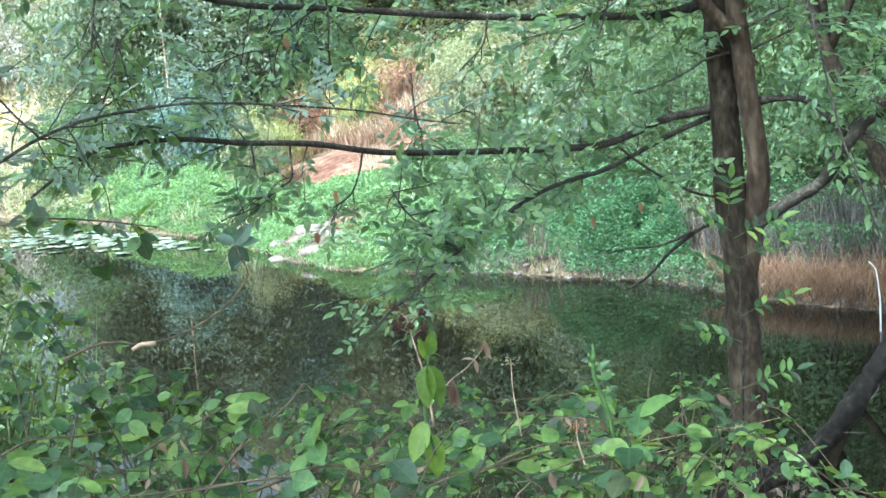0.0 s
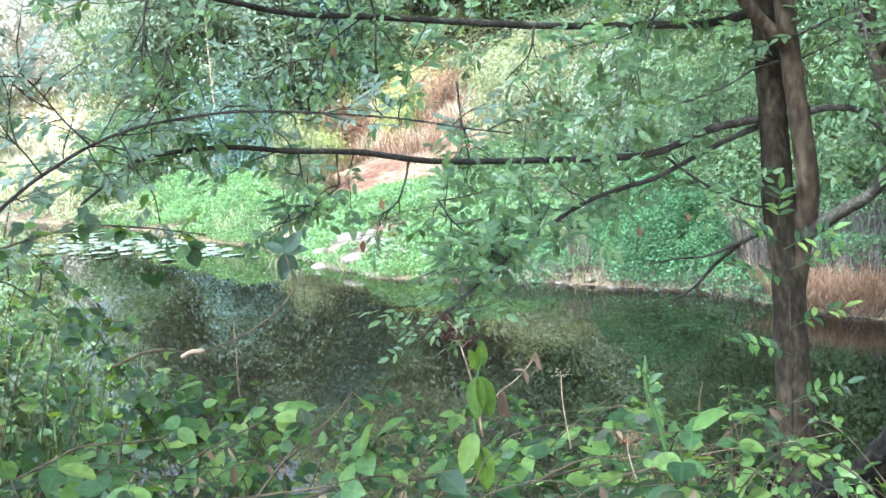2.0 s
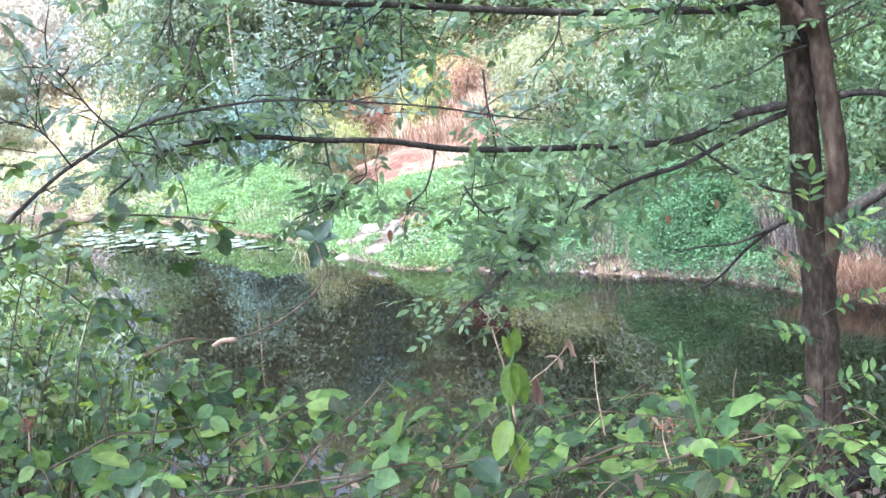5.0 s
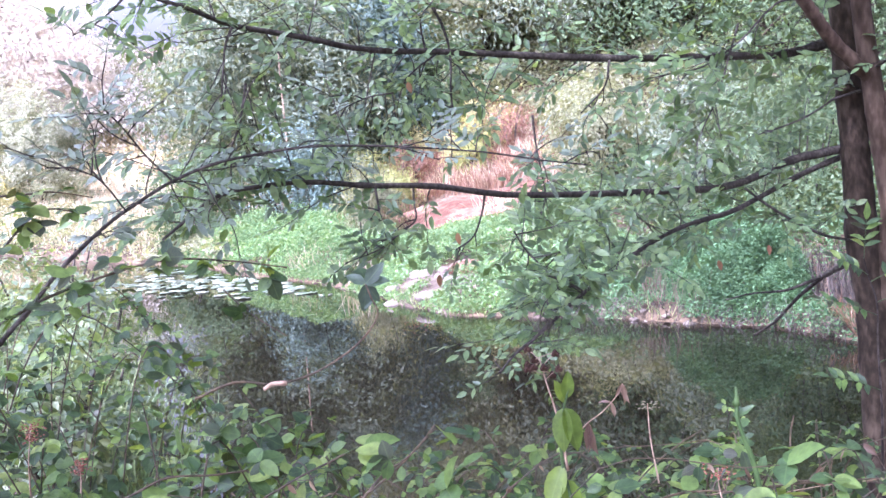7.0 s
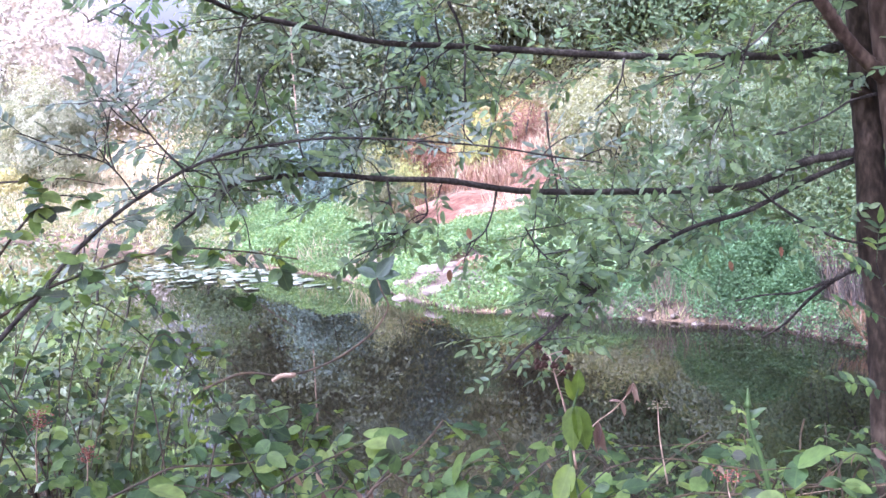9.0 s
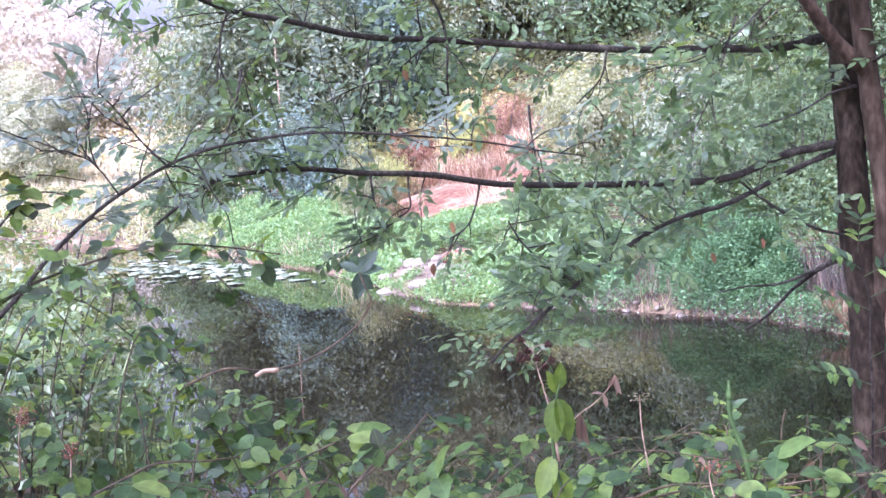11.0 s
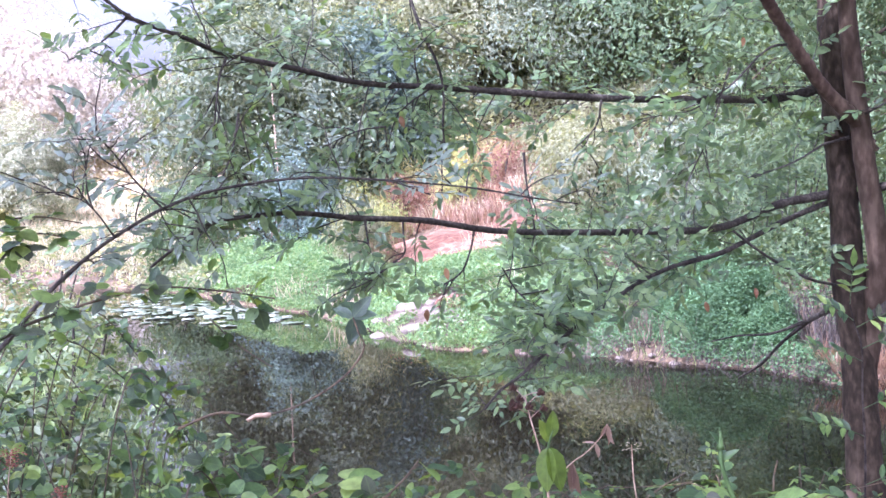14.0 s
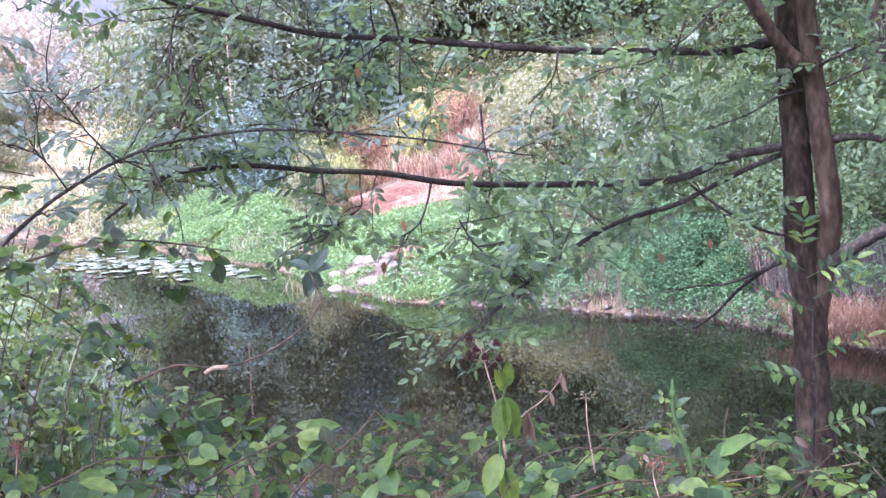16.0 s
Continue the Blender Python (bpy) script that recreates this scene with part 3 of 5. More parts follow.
# shrubs at the foot of the slope
bush("willow_shrub", (4.9, 21.5), (1.5, 1.4, 2.3), L_SAGE, "grey-green willow shrub above the ivy bank", clumps=330, per=28, leaf=0.12, ratio=0.32)
bush("willow_shrub", (5.6, 18.2), (1.5, 1.4, 2.3), L_FAR, "green shrub overhanging the bank", clumps=420, per=26, leaf=0.09, ratio=0.3)
bush("shrub", (7.6, 16.4), (1.7, 1.6, 2.6), L_FAR, "green shrub at the edge of the shaded bank", clumps=420, per=26, leaf=0.10)
bush("shrub", (3.6, 27.0), (1.2, 1.1, 1.8), L_OLIVE, "pale yellow-green shrub on the slope", clumps=360, per=24, leaf=0.09)
bush("shrub", (-3.5, 29.2), (1.5, 1.2, 2.0), L_DARK, "dark green shrub at the wood's edge", clumps=420, per=26, leaf=0.09)
bush("shrub", (-6.2, 29.5), (1.4, 1.2, 1.7), L_FAR, "green shrub beside the meadow", clumps=360, per=26, leaf=0.10)
bush("shrub", (0.0, 36.0), (1.8, 1.2, 2.2), L_FAR, "green shrub among the dried scrub", clumps=360, per=26, leaf=0.11)
bush("weeping_shrub", (-1.7, 26.2), (0.75, 0.7, 1.3), L_OLIVE, "yellow-green weeping shrub on the bank", clumps=260, per=26, leaf=0.10, ratio=0.22, droop=1.2)
for (x, y, w, h) in ((-0.9, 32.0, 0.8, 0.9), (1.9, 32.6, 0.9, 1.0)):
    bush("rusty_shrub", (x, y), (w, w, h), L_RUST, "rust-brown dried shrub on the sandy slope", clumps=110, per=22, leaf=0.10, ratio=0.25)
X, Y = scatter(-2.6, 3.2, 28.6, 36.0, 10000, lambda x, y: wave(x, y, 2.1, 0.3) > -0.2)
blades("rusty_grass", X, Y, 0.5, 0.022, L_DRYGRASS, "rust and straw dried grass on the slope", 0.35)
X, Y = scatter(-2.6, 3.2, 29.4, 36.0, 7000, lambda x, y: wave(x, y, 2.6, 1.3) > 0.0)
blades("straw_grass", X, Y, 0.5, 0.022, L_STRAW, "straw-coloured dried grass on the slope", 0.35)
X, Y = scatter(-3.2, 1.5, 17.0, 26.0, 5000, lambda x, y: (y > far_shore(x) + 0.4) & (wave(x, y, 1.9, 2.9) > 0.6) & ~(((x + 0.1) / 1.1) ** 2 + ((y - 18.8) / 2.3) ** 2 < 1))
blades("bank_straw", X, Y, 0.5, 0.016, L_STRAW, "dried grass among the green bank growth", 0.4)
for (x, y, h) in ((-1.9, 30.2, 1.5), (1.3, 32.4, 1.5), (1.9, 33.6, 1.5), (-0.7, 33.4, 1.6), (-2.3, 30.6, 1.7), (0.3, 31.6, 1.3), (1.1, 34.2, 1.8)):
    bush("goldenrod", (x, y), (0.35, 0.35, h * 0.6), L_YELLOW, "tall yellow goldenrod clump", "goldenrod", clumps=90, per=18, leaf=0.09, ratio=0.25)
for (x, y, h) in ((-2.15, 29.6, 1.9), (0.75, 30.8, 1.7), (-1.3, 29.2, 1.5)):
    bush("goldenrod", (x, y), (0.5, 0.45, h * 0.65), L_GOLDGREEN, "yellow-green goldenrod thicket on the slope", "goldenrod", clumps=150, per=20, leaf=0.10, ratio=0.25)
# meadow side upstream
bush("willow_shrub", (-16.2, 46.0), (2.4, 2.0, 3.4), L_WILLOW, "rounded silver-green willow in the meadow", clumps=1000, per=28, leaf=0.15, ratio=0.36)
bush("willow_tree", (-25.3, 95.0), (4.9, 4.0, 7.2), L_WILLOW, "broad pale willow beyond the meadow", "tree", clumps=1300, per=30, leaf=0.26, ratio=0.36, spread=0.4)
bush("willow_shrub", (-21.5, 51.0), (3.8, 2.4, 4.8), L_WILLOW, "pale willow thicket at the meadow's edge", clumps=800, per=28, leaf=0.16, ratio=0.32)
bush("shrub", (-10.0, 48.0), (2.0, 1.8, 1.1), L_FAR, "green shrub at the end of the meadow", clumps=500, per=26, leaf=0.14)
# distant wood: most crowns carry the haze in their leaf colour
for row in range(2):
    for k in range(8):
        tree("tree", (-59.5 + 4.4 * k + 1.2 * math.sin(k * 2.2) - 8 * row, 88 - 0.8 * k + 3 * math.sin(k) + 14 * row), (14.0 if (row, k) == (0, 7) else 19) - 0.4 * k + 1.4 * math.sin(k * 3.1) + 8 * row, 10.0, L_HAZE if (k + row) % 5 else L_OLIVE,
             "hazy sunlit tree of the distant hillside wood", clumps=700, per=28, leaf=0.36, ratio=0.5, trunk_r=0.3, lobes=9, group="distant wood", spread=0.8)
X, Y = scatter(-34, -6.5, 30, 66, 50000, lambda x, y: y > far_shore(x) + 0.4)
blades("meadow_grass", X, Y, 0.6, 0.03, L_STRAW, "bleached straw-coloured meadow grass")

# ivy mound and undergrowth by the water
mound = lambda cx, cy, rx, ry, h: (lambda x, y: h * np.clip(1 - ((x - cx) / rx) ** 2 - ((y - cy) / ry) ** 2, 0, 1) ** 0.5)
iv = mound(3.78, 15.7, 0.98, 1.9, 0.95)
cover("ivy_mound", (1.9, 5.3, 13.6, 17.6), 75000, 0.04, L_IVY, "dense mound of dark green ivy and creepers on the bank", lambda x, y: iv(x, y) * (0.86 + 0.18 * wave(x, y, 4.0) + 0.22 * wave(x, y, 9.0, 0.5) + 0.14 * wave(x, y, 21.0, 1.5)), lambda x, y: (iv(x, y) > 0.05) & (y > far_shore(x)), 0.5, "ivy", loose=1.3, deep=0.8)
X, Y = scatter(2.5, 5.4, 13.6, 17.0, 1500, lambda x, y: (iv(x, y) < 0.35) & (y > far_shore(x) + 0.35) & (y < far_shore(x) + 2.2) & ((x > 4.4) | (x < 3.1)))
blades("dry_stalks", X, Y, 0.5, 0.012, L_DEAD, "dried brown stalks beside the ivy mound", 0.25)
iv2 = lambda x, y: 0.35 + 0.3 * wave(x, y, 1.6)
cover("ivy_bank", (4.9, 10.0, 12.0, 20.0), 26000, 0.05, L_IVY, "ivy trailing over the shaded bank", iv2, lambda x, y: (y > far_shore(x) + 1.5 + 0.5 * wave(x, y, 2.2)), 0.55, "ivy", loose=1.2, deep=0.8)
lushh = lambda x, y: (0.26 + 0.2 * wave(x, y, 1.3, 0.7) + 0.1 * wave(x, y, 4.3, 0.2) + 0.25 * np.clip((-x - 0.8) / 2, 0, 1)) * np.clip((y - far_shore(x) - 0.3) / 1.2, 0.2, 1)
cover("green_undergrowth", (-7.5, 3.0, 16.0, 28.5), 135000, 0.06, L_LUSH, "bright green nettles and creepers on the sunny bank", lushh,
      lambda x, y: (y > far_shore(x) + 0.2) & ~(((x + 0.1) / 0.8) ** 2 + ((y - 18.8) / 1.7) ** 2 < 0.75 + 0.45 * wave(x, y, 6.0)) & ~(((x - 0.5) / 2.3) ** 2 + ((y - 27.6) / 3.2) ** 2 < 1) & (wave(x, y, 1.7, 2.2) > -0.75) & (y > 15.6 + 0.3 * wave(x, y, 3)), 0.5, loose=1.1, deep=0.7)
cover("meadow_bank", (-26, -5.0, 24, 52), 42000, 0.13, L_OLIVE, "olive-green weeds along the meadow's bank", lambda x, y: 0.35 + 0.25 * wave(x, y, 0.9, 0.4), lambda x, y: (y > far_shore(x) + 0.1) & (y < far_shore(x) + 4.5 + 2 * wave(x, y, 0.6)), 0.4)
slope_only = lambda x, y: (y > far_shore(x) + 12.5 + 1.5 * wave(x, y, 0.5)) & ~(((x - 0.3) / 2.6) ** 2 + ((y - 30.5) / 4.2) ** 2 < 1)
cover("hillside_scrub", (-9, 0.5, 27.0, 58.0), 60000, 0.17, L_FAR, "tangled green scrub under the hillside trees", lambda x, y: 0.9 + 0.8 * wave(x, y, 0.9), slope_only, 0.45)
cover("hillside_scrub", (6.2, 24, 22.0, 58.0), 50000, 0.16, L_FAR, "green scrub beneath the slope's trees", lambda x, y: 1.0 + 0.8 * wave(x, y, 0.8, 0.2), slope_only, 0.45)
cover("hillside_scrub", (0.0, 7.0, 27.0, 58.0), 65000, 0.15, L_OLIVE, "pale olive scrub covering the steep hillside", lambda x, y: 1.0 + 0.9 * wave(x, y, 0.8, 0.6) + 0.3 * wave(x, y, 2.3), slope_only, 0.4, loose=1.0, deep=0.8)
cover("dead_litter", (-3, 3.5, 27, 36), 14000, 0.10, L_RUST, "rusty dried leaves and stalks on the slope", lambda x, y: 0.2 + 0.15 * wave(x, y, 2.0), lambda x, y: (y > 29.8) & (y < 35) & (x > -2.6) & (x < 3), 0.2)
cover("meadow_scrub", (-60, -8, 62, 110), 60000, 0.4, L_STRAW, "pale scrub on the distant hillside", lambda x, y: 1.2 + 0.8 * wave(x, y, 0.4), lambda x, y: y > far_shore(x) + 22, 0.5)

cover("shore_creeper", (1.2, 6.0, 10.5, 16.5), 22000, 0.045, L_IVY, "creepers and weeds trailing to the waterline", lambda x, y: 0.10 + 0.08 * wave(x, y, 3.0), lambda x, y: (y > far_shore(x) + 0.03 + 0.25 * np.clip(wave(x, y, 2.5), 0, 1)) & (y < far_shore(x) + 1.6) & (wave(x, y, 1.9, 0.4) > -0.45) & (x < 4.5 + 0.3 * wave(x, y, 5.0)), 0.55, "creeper", loose=1.1)
X, Y = scatter(1.0, 6.5, 10.0, 16.0, 16000, lambda x, y: (y > far_shore(x) - 0.12) & (y < far_shore(x) + 0.5))
blades("root_fringe", X, Y, 0.22, 0.008, L_ROOT, "dark rootlets and dead twigs fringing the waterline", 0.6, "roots", 0.06, (0, -0.7))
cover("slope_scrub", (1.6, 10.5, 15.5, 30.0), 60000, 0.085, L_FAR, "dense green scrub on the slope behind the ivy", lambda x, y: 0.55 + 0.4 * wave(x, y, 1.1, 0.9), lambda x, y: (y > far_shore(x) + 2.2) & ~(((x - 0.5) / 2.6) ** 2 + ((y - 27.6) / 3.4) ** 2 < 1), 0.5)
# shaded bank beneath the tree: rusty dried grass hanging to the water
X, Y = scatter(4.3, 7.5, 10.2, 13.2, 14000, lambda x, y: (y > far_shore(x) + 0.15) & (y < far_shore(x) + 1.2))
blades("dry_grass", X, Y, 0.34, 0.009, L_DRYGRASS, "rust-coloured dried grass tufts on the bank", 0.45, bias=(-0.2, -0.5))
X, Y = scatter(4.4, 8.5, 11.2, 15.5, 2600, lambda x, y: (y > far_shore(x) + 1.2))
blades("dry_stalks", X, Y, 0.6, 0.014, L_ROOT, "tall brown dried stalks on the shaded bank", 0.3)
X, Y = scatter(-0.95, 0.9, 16.0, 20.5, 2500, lambda x, y: (np.abs(y - far_shore(x) - 0.25) < 0.2))
blades("shore_grass", X, Y, 0.28, 0.010, L_GRASS, "green and straw grass overhanging the shore", 0.5, bias=(0, -0.5))
X, Y = scatter(-6.5, 3.4, 14.0, 28.0, 12000, lambda x, y: (np.abs(y - far_shore(x) - 0.3) < 0.25) & ~((x > -0.8) & (x < 0.3)))
blades("waterside_grass", X, Y, 0.26, 0.010, L_GRASS, "green grass along the waterline", 0.5, bias=(0, -0.4))


def stone(r, seed):
    r0 = np.random.default_rng(seed)
    bm = bmesh.new()
    bmesh.ops.create_icosphere(bm, subdivisions=2, radius=r)
    sx, sy, sz = r0.uniform(0.8, 1.4), r0.uniform(0.7, 1.1), r0.uniform(0.45, 0.7)
    for v in bm.verts:
        k = 1 + 0.18 * noise.noise(v.co * (2.2 / r) + Vector((seed, 0, 0)))
        v.co = Vector((v.co.x * sx, v.co.y * sy, v.co.z * sz)) * k
    me = bpy.data.meshes.new("stone")
    bm.to_mesh(me)
    bm.free()
    for q in me.polygons:
        q.use_smooth = True
    return me


for k in range(34):
    x, y = -0.1 + rng.normal() * 0.42, 18.4 + rng.normal() * 0.9
    if k > 24:
        x, y = rng.uniform(1.2, 3.6), 0
        y = float(far_shore(x)) + rng.uniform(0.05, 0.4)
    r = rng.uniform(0.05, 0.16) if k < 25 else rng.uniform(0.03, 0.07)
    o = single("stone", stone(r, k), M_STONE, "pale rounded stone on the muddy beach", "stone", "beach stones")
    o.location = (x, y, float(land(x, y)) + r * 0.3)
    o.rotation_euler = (0, 0, rng.uniform(0, 6))


boulder = single("boulder", stone(0.3, 77), M_SAND, "rounded pinkish lump of sandy rock on the beach", "rock")
boulder.location = (0.28, 18.9, float(land(0.28, 18.9)) + 0.07)


def lily_pad(r):
    a = np.linspace(0.22, 2 * np.pi - 0.22, 22)
    rim = np.c_[r * np.cos(a), r * np.sin(a) * 0.92, 0.006 + 0.012 * np.sin(3 * a) ** 2]
    V = np.vstack([[[0, 0, 0.004]], rim, rim - [0, 0, 0.004], [[0, 0, 0.0]]])
    n = len(a)
    T = [(0, 1 + i, 2 + i) for i in range(n - 1)] + [(2 * n + 1, n + 2 + i, n + 1 + i) for i in range(n - 1)]
    Q = [(1 + i, n + 1 + i, n + 2 + i, 2 + i) for i in range(n - 1)]
    return raw_mesh("lily_pad", V, [np.array(T), np.array(Q)])


pads = [lily_pad(r) for r in (0.10, 0.13, 0.16)]
for me in pads:
    me.materials.append(L_PAD)
for k in range(190):
    u = rng.random()
    x, y = -6.9 + 4.6 * u + rng.normal() * 0.4, 24.8 - 3.4 * u + rng.normal() * 1.1
    if y > far_shore(x) - 0.2:
        continue
    o = tagged(new("lily_pad", pads[k % 3]), "pale green floating water lily pad", "lily pad", "lily pads on the river")
    o.location = (x, y, 0.003 + 0.0007 * (k % 12))
    o.rotation_euler = (rng.normal() * 0.03, rng.normal() * 0.03, rng.uniform(0, 6.28))

# ---- the tree over the water ----
TRUNK = [(2.15, 6.24, 4.07), (2.12, 6.13, 3.59), (2.10, 6.02, 3.11), (2.09, 5.98, 2.76), (2.10, 5.95, 2.50), (2.10, 5.92, 2.29), (2.10, 5.89, 2.06), (2.10, 5.86, 1.77), (2.12, 5.82, 1.47), (2.11, 5.78, 1.18), (2.11, 5.75, 0.89), (2.11, 5.71, 0.60), (2.10, 5.67, 0.22), (2.09, 5.62, -0.16)]
STEM = [(1.98, 5.52, 3.89), (2.03, 5.63, 3.55), (2.06, 5.69, 3.29), (2.09, 5.74, 3.08), (2.11, 5.76, 2.91), (2.13, 5.77, 2.75), (2.15, 5.78, 2.61), (2.17, 5.78, 2.41), (2.21, 5.80, 2.17), (2.23, 5.80, 1.97), (2.22, 5.81, 1.81), (2.19, 5.82, 1.65), (2.14, 5.81, 1.41)]
FORK = [(2.19, 5.78, 2.50), (2.14, 5.77, 2.63), (2.04, 5.73, 2.73), (1.93, 5.68, 2.83), (1.83, 5.62, 2.95), (1.72, 5.55, 3.09), (1.61, 5.45, 3.22), (1.46, 5.30, 3.38)]
UPPER = [(2.06, 6.04, 2.85), (1.79, 5.93, 2.80), (1.40, 5.73, 2.80), (0.88, 5.43, 2.81), (0.40, 5.13, 2.84), (0.05, 4.83, 2.86), (-0.26, 4.53, 2.87), (-0.48, 4.24, 2.91), (-0.69, 4.04, 2.95), (-0.81, 3.89, 3.00), (-0.94, 3.79, 3.05), (-1.03, 3.75, 3.12), (-1.10, 3.65, 3.19)]
UPTWIG = [(-0.96, 3.80, 3.07), (-1.01, 3.74, 3.00), (-1.06, 3.69, 2.95), (-1.12, 3.63, 2.91)]
MID = [(2.12, 6.00, 2.30), (1.91, 5.90, 2.28), (1.73, 5.80, 2.26), (1.37, 5.49, 2.18), (1.06, 5.19, 2.19), (0.78, 4.99, 2.21), (0.27, 4.59, 2.26), (-0.04, 4.30, 2.33), (-0.28, 4.10, 2.36), (-0.47, 4.00, 2.39), (-0.65, 3.90, 2.39), (-0.76, 3.80, 2.37), (-0.83, 3.75, 2.32), (-0.92, 3.69, 2.25)]
LOW = [(2.10, 6.05, 2.26), (1.76, 5.79, 2.18), (1.34, 5.38, 2.07), (0.99, 4.98, 2.04), (0.71, 4.67, 1.96), (0.48, 4.27, 1.89), (0.28, 3.96, 1.80), (0.19, 3.86, 1.76), (0.13, 3.76, 1.72)]
RIGHT = [(2.21, 5.83, 2.32), (2.38, 5.71, 2.33), (2.45, 5.60, 2.29), (2.54, 5.47, 2.17), (2.65, 5.35, 2.12)]
LIMB = [(2.18, 5.74, 1.68), (2.34, 5.64, 1.81), (2.45, 5.54, 1.90), (2.53, 5.46, 2.05), (2.60, 5.37, 2.19), (2.70, 5.27, 2.29), (2.88, 5.08, 2.49)]
HANG_A = [(0.15, 4.50, 2.28), (0.13, 4.49, 2.20), (0.09, 4.43, 2.12), (0.02, 4.38, 2.08)]
HANG_B = [(-0.07, 4.96, 3.29), (-0.02, 4.90, 3.11), (0.04, 4.84, 2.96), (0.06, 4.83, 2.84), (0.05, 4.77, 2.68), (0.06, 4.72, 2.58)]
HANG_C = [(0.38, 4.81, 2.57), (0.38, 4.71, 2.43), (0.40, 4.69, 2.25), (0.37, 4.69, 2.15)]
HANG_D = [(0.79, 5.33, 2.80), (0.75, 5.27, 2.68), (0.63, 5.22, 2.57)]
DEADLOW = [(2.12, 6.06, 1.70), (2.00, 6.16, 1.62), (1.90, 6.35, 1.48), (1.82, 6.54, 1.32), (1.74, 6.73, 1.21)]
DEADTWIG = [(1.97, 6.16, 1.61), (1.81, 6.25, 1.54), (1.65, 6.35, 1.52), (1.52, 6.45, 1.48)]
VSTEM = [(2.20, 5.10, 2.88), (2.24, 5.06, 2.63), (2.31, 4.99, 2.19), (2.37, 4.96, 1.99), (2.47, 4.89, 1.62), (2.53, 4.85, 1.34)]
TWIG_FORK = [(1.71, 5.52, 3.03), (1.63, 5.50, 3.02), (1.54, 5.46, 2.96), (1.40, 5.40, 2.84), (1.22, 5.35, 2.74), (1.08, 5.30, 2.72), (0.94, 5.25, 2.70)]
TWIG_HANG = [(1.39, 5.35, 2.92), (1.32, 5.30, 2.75), (1.25, 5.25, 2.59), (1.18, 5.20, 2.48), (1.13, 5.20, 2.38)]
TWIG_HANG_B = [(1.24, 5.24, 2.56), (1.24, 5.20, 2.47), (1.25, 5.20, 2.39)]
TWIG_STUB = [(2.11, 5.84, 2.58), (1.95, 5.75, 2.55), (1.88, 5.70, 2.52), (1.74, 5.65, 2.46), (1.51, 5.60, 2.40)]
TWIG_LONG = [(1.41, 5.46, 2.16), (1.51, 5.50, 2.08), (1.68, 5.60, 1.97), (1.86, 5.70, 1.88), (2.05, 5.80, 1.83)]
TWIG_DROP = [(-0.68, 4.02, 2.96), (-0.71, 3.98, 2.88), (-0.72, 3.95, 2.80), (-0.73, 3.92, 2.70)]
TWIG_DROP_B = [(-0.65, 3.95, 2.74), (-0.67, 3.90, 2.62), (-0.70, 3.88, 2.54), (-0.73, 3.86, 2.47)]
TWIG_UP = [(-0.04, 4.75, 2.86), (-0.05, 4.72, 2.95), (-0.05, 4.70, 3.01)]
TWIG_SIDE = [(0.00, 4.78, 2.85), (-0.07, 4.70, 2.80), (-0.13, 4.65, 2.75)]
TWIG_CROSS = [(-0.17, 4.40, 2.69), (-0.26, 4.35, 2.68), (-0.34, 4.30, 2.65), (-0.40, 4.25, 2.62)]
TWIG_MID = [(-0.25, 4.10, 2.35), (-0.24, 4.05, 2.27), (-0.23, 4.00, 2.19)]
TWIG_MID_B = [(-0.12, 4.25, 2.34), (-0.12, 4.20, 2.28), (-0.12, 4.15, 2.22), (-0.19, 4.10, 2.17), (-0.26, 4.05, 2.13), (-0.37, 4.00, 2.10)]
TWIG_LOW = [(0.31, 4.10, 2.00), (0.36, 4.08, 1.98), (0.42, 4.10, 1.95), (0.47, 4.20, 1.91)]
TWIG_LOW_B = [(0.24, 4.30, 2.14), (0.29, 4.35, 2.05), (0.36, 4.30, 1.98), (0.44, 4.30, 1.91)]
TWIG_RIGHT = [(2.15, 5.72, 2.69), (2.22, 5.60, 2.74), (2.30, 5.50, 2.78), (2.42, 5.40, 2.82)]
TWIG_RIGHT_B = [(2.20, 5.74, 2.59), (2.28, 5.60, 2.64), (2.36, 5.50, 2.68), (2.47, 5.40, 2.67)]
tree_base = (float(TRUNK[-1][0]), float(TRUNK[-1][1]), 0.1)
alder = thing("riverside_tree", tree_base, "forked grey-brown riverside tree with drooping leafy branches", "tree")
part("trunk", tubes("trunk", [(smooth_path(TRUNK[::-1], 70), 0.112, 0.058)], 16, 0.03), M_BARK, alder, "rough grey-brown trunk")
part("stem", tubes("stem", [(smooth_path(STEM[::-1], 60), 0.07, 0.04)], 14, 0.02), M_STEM, alder, "smooth brown second stem")
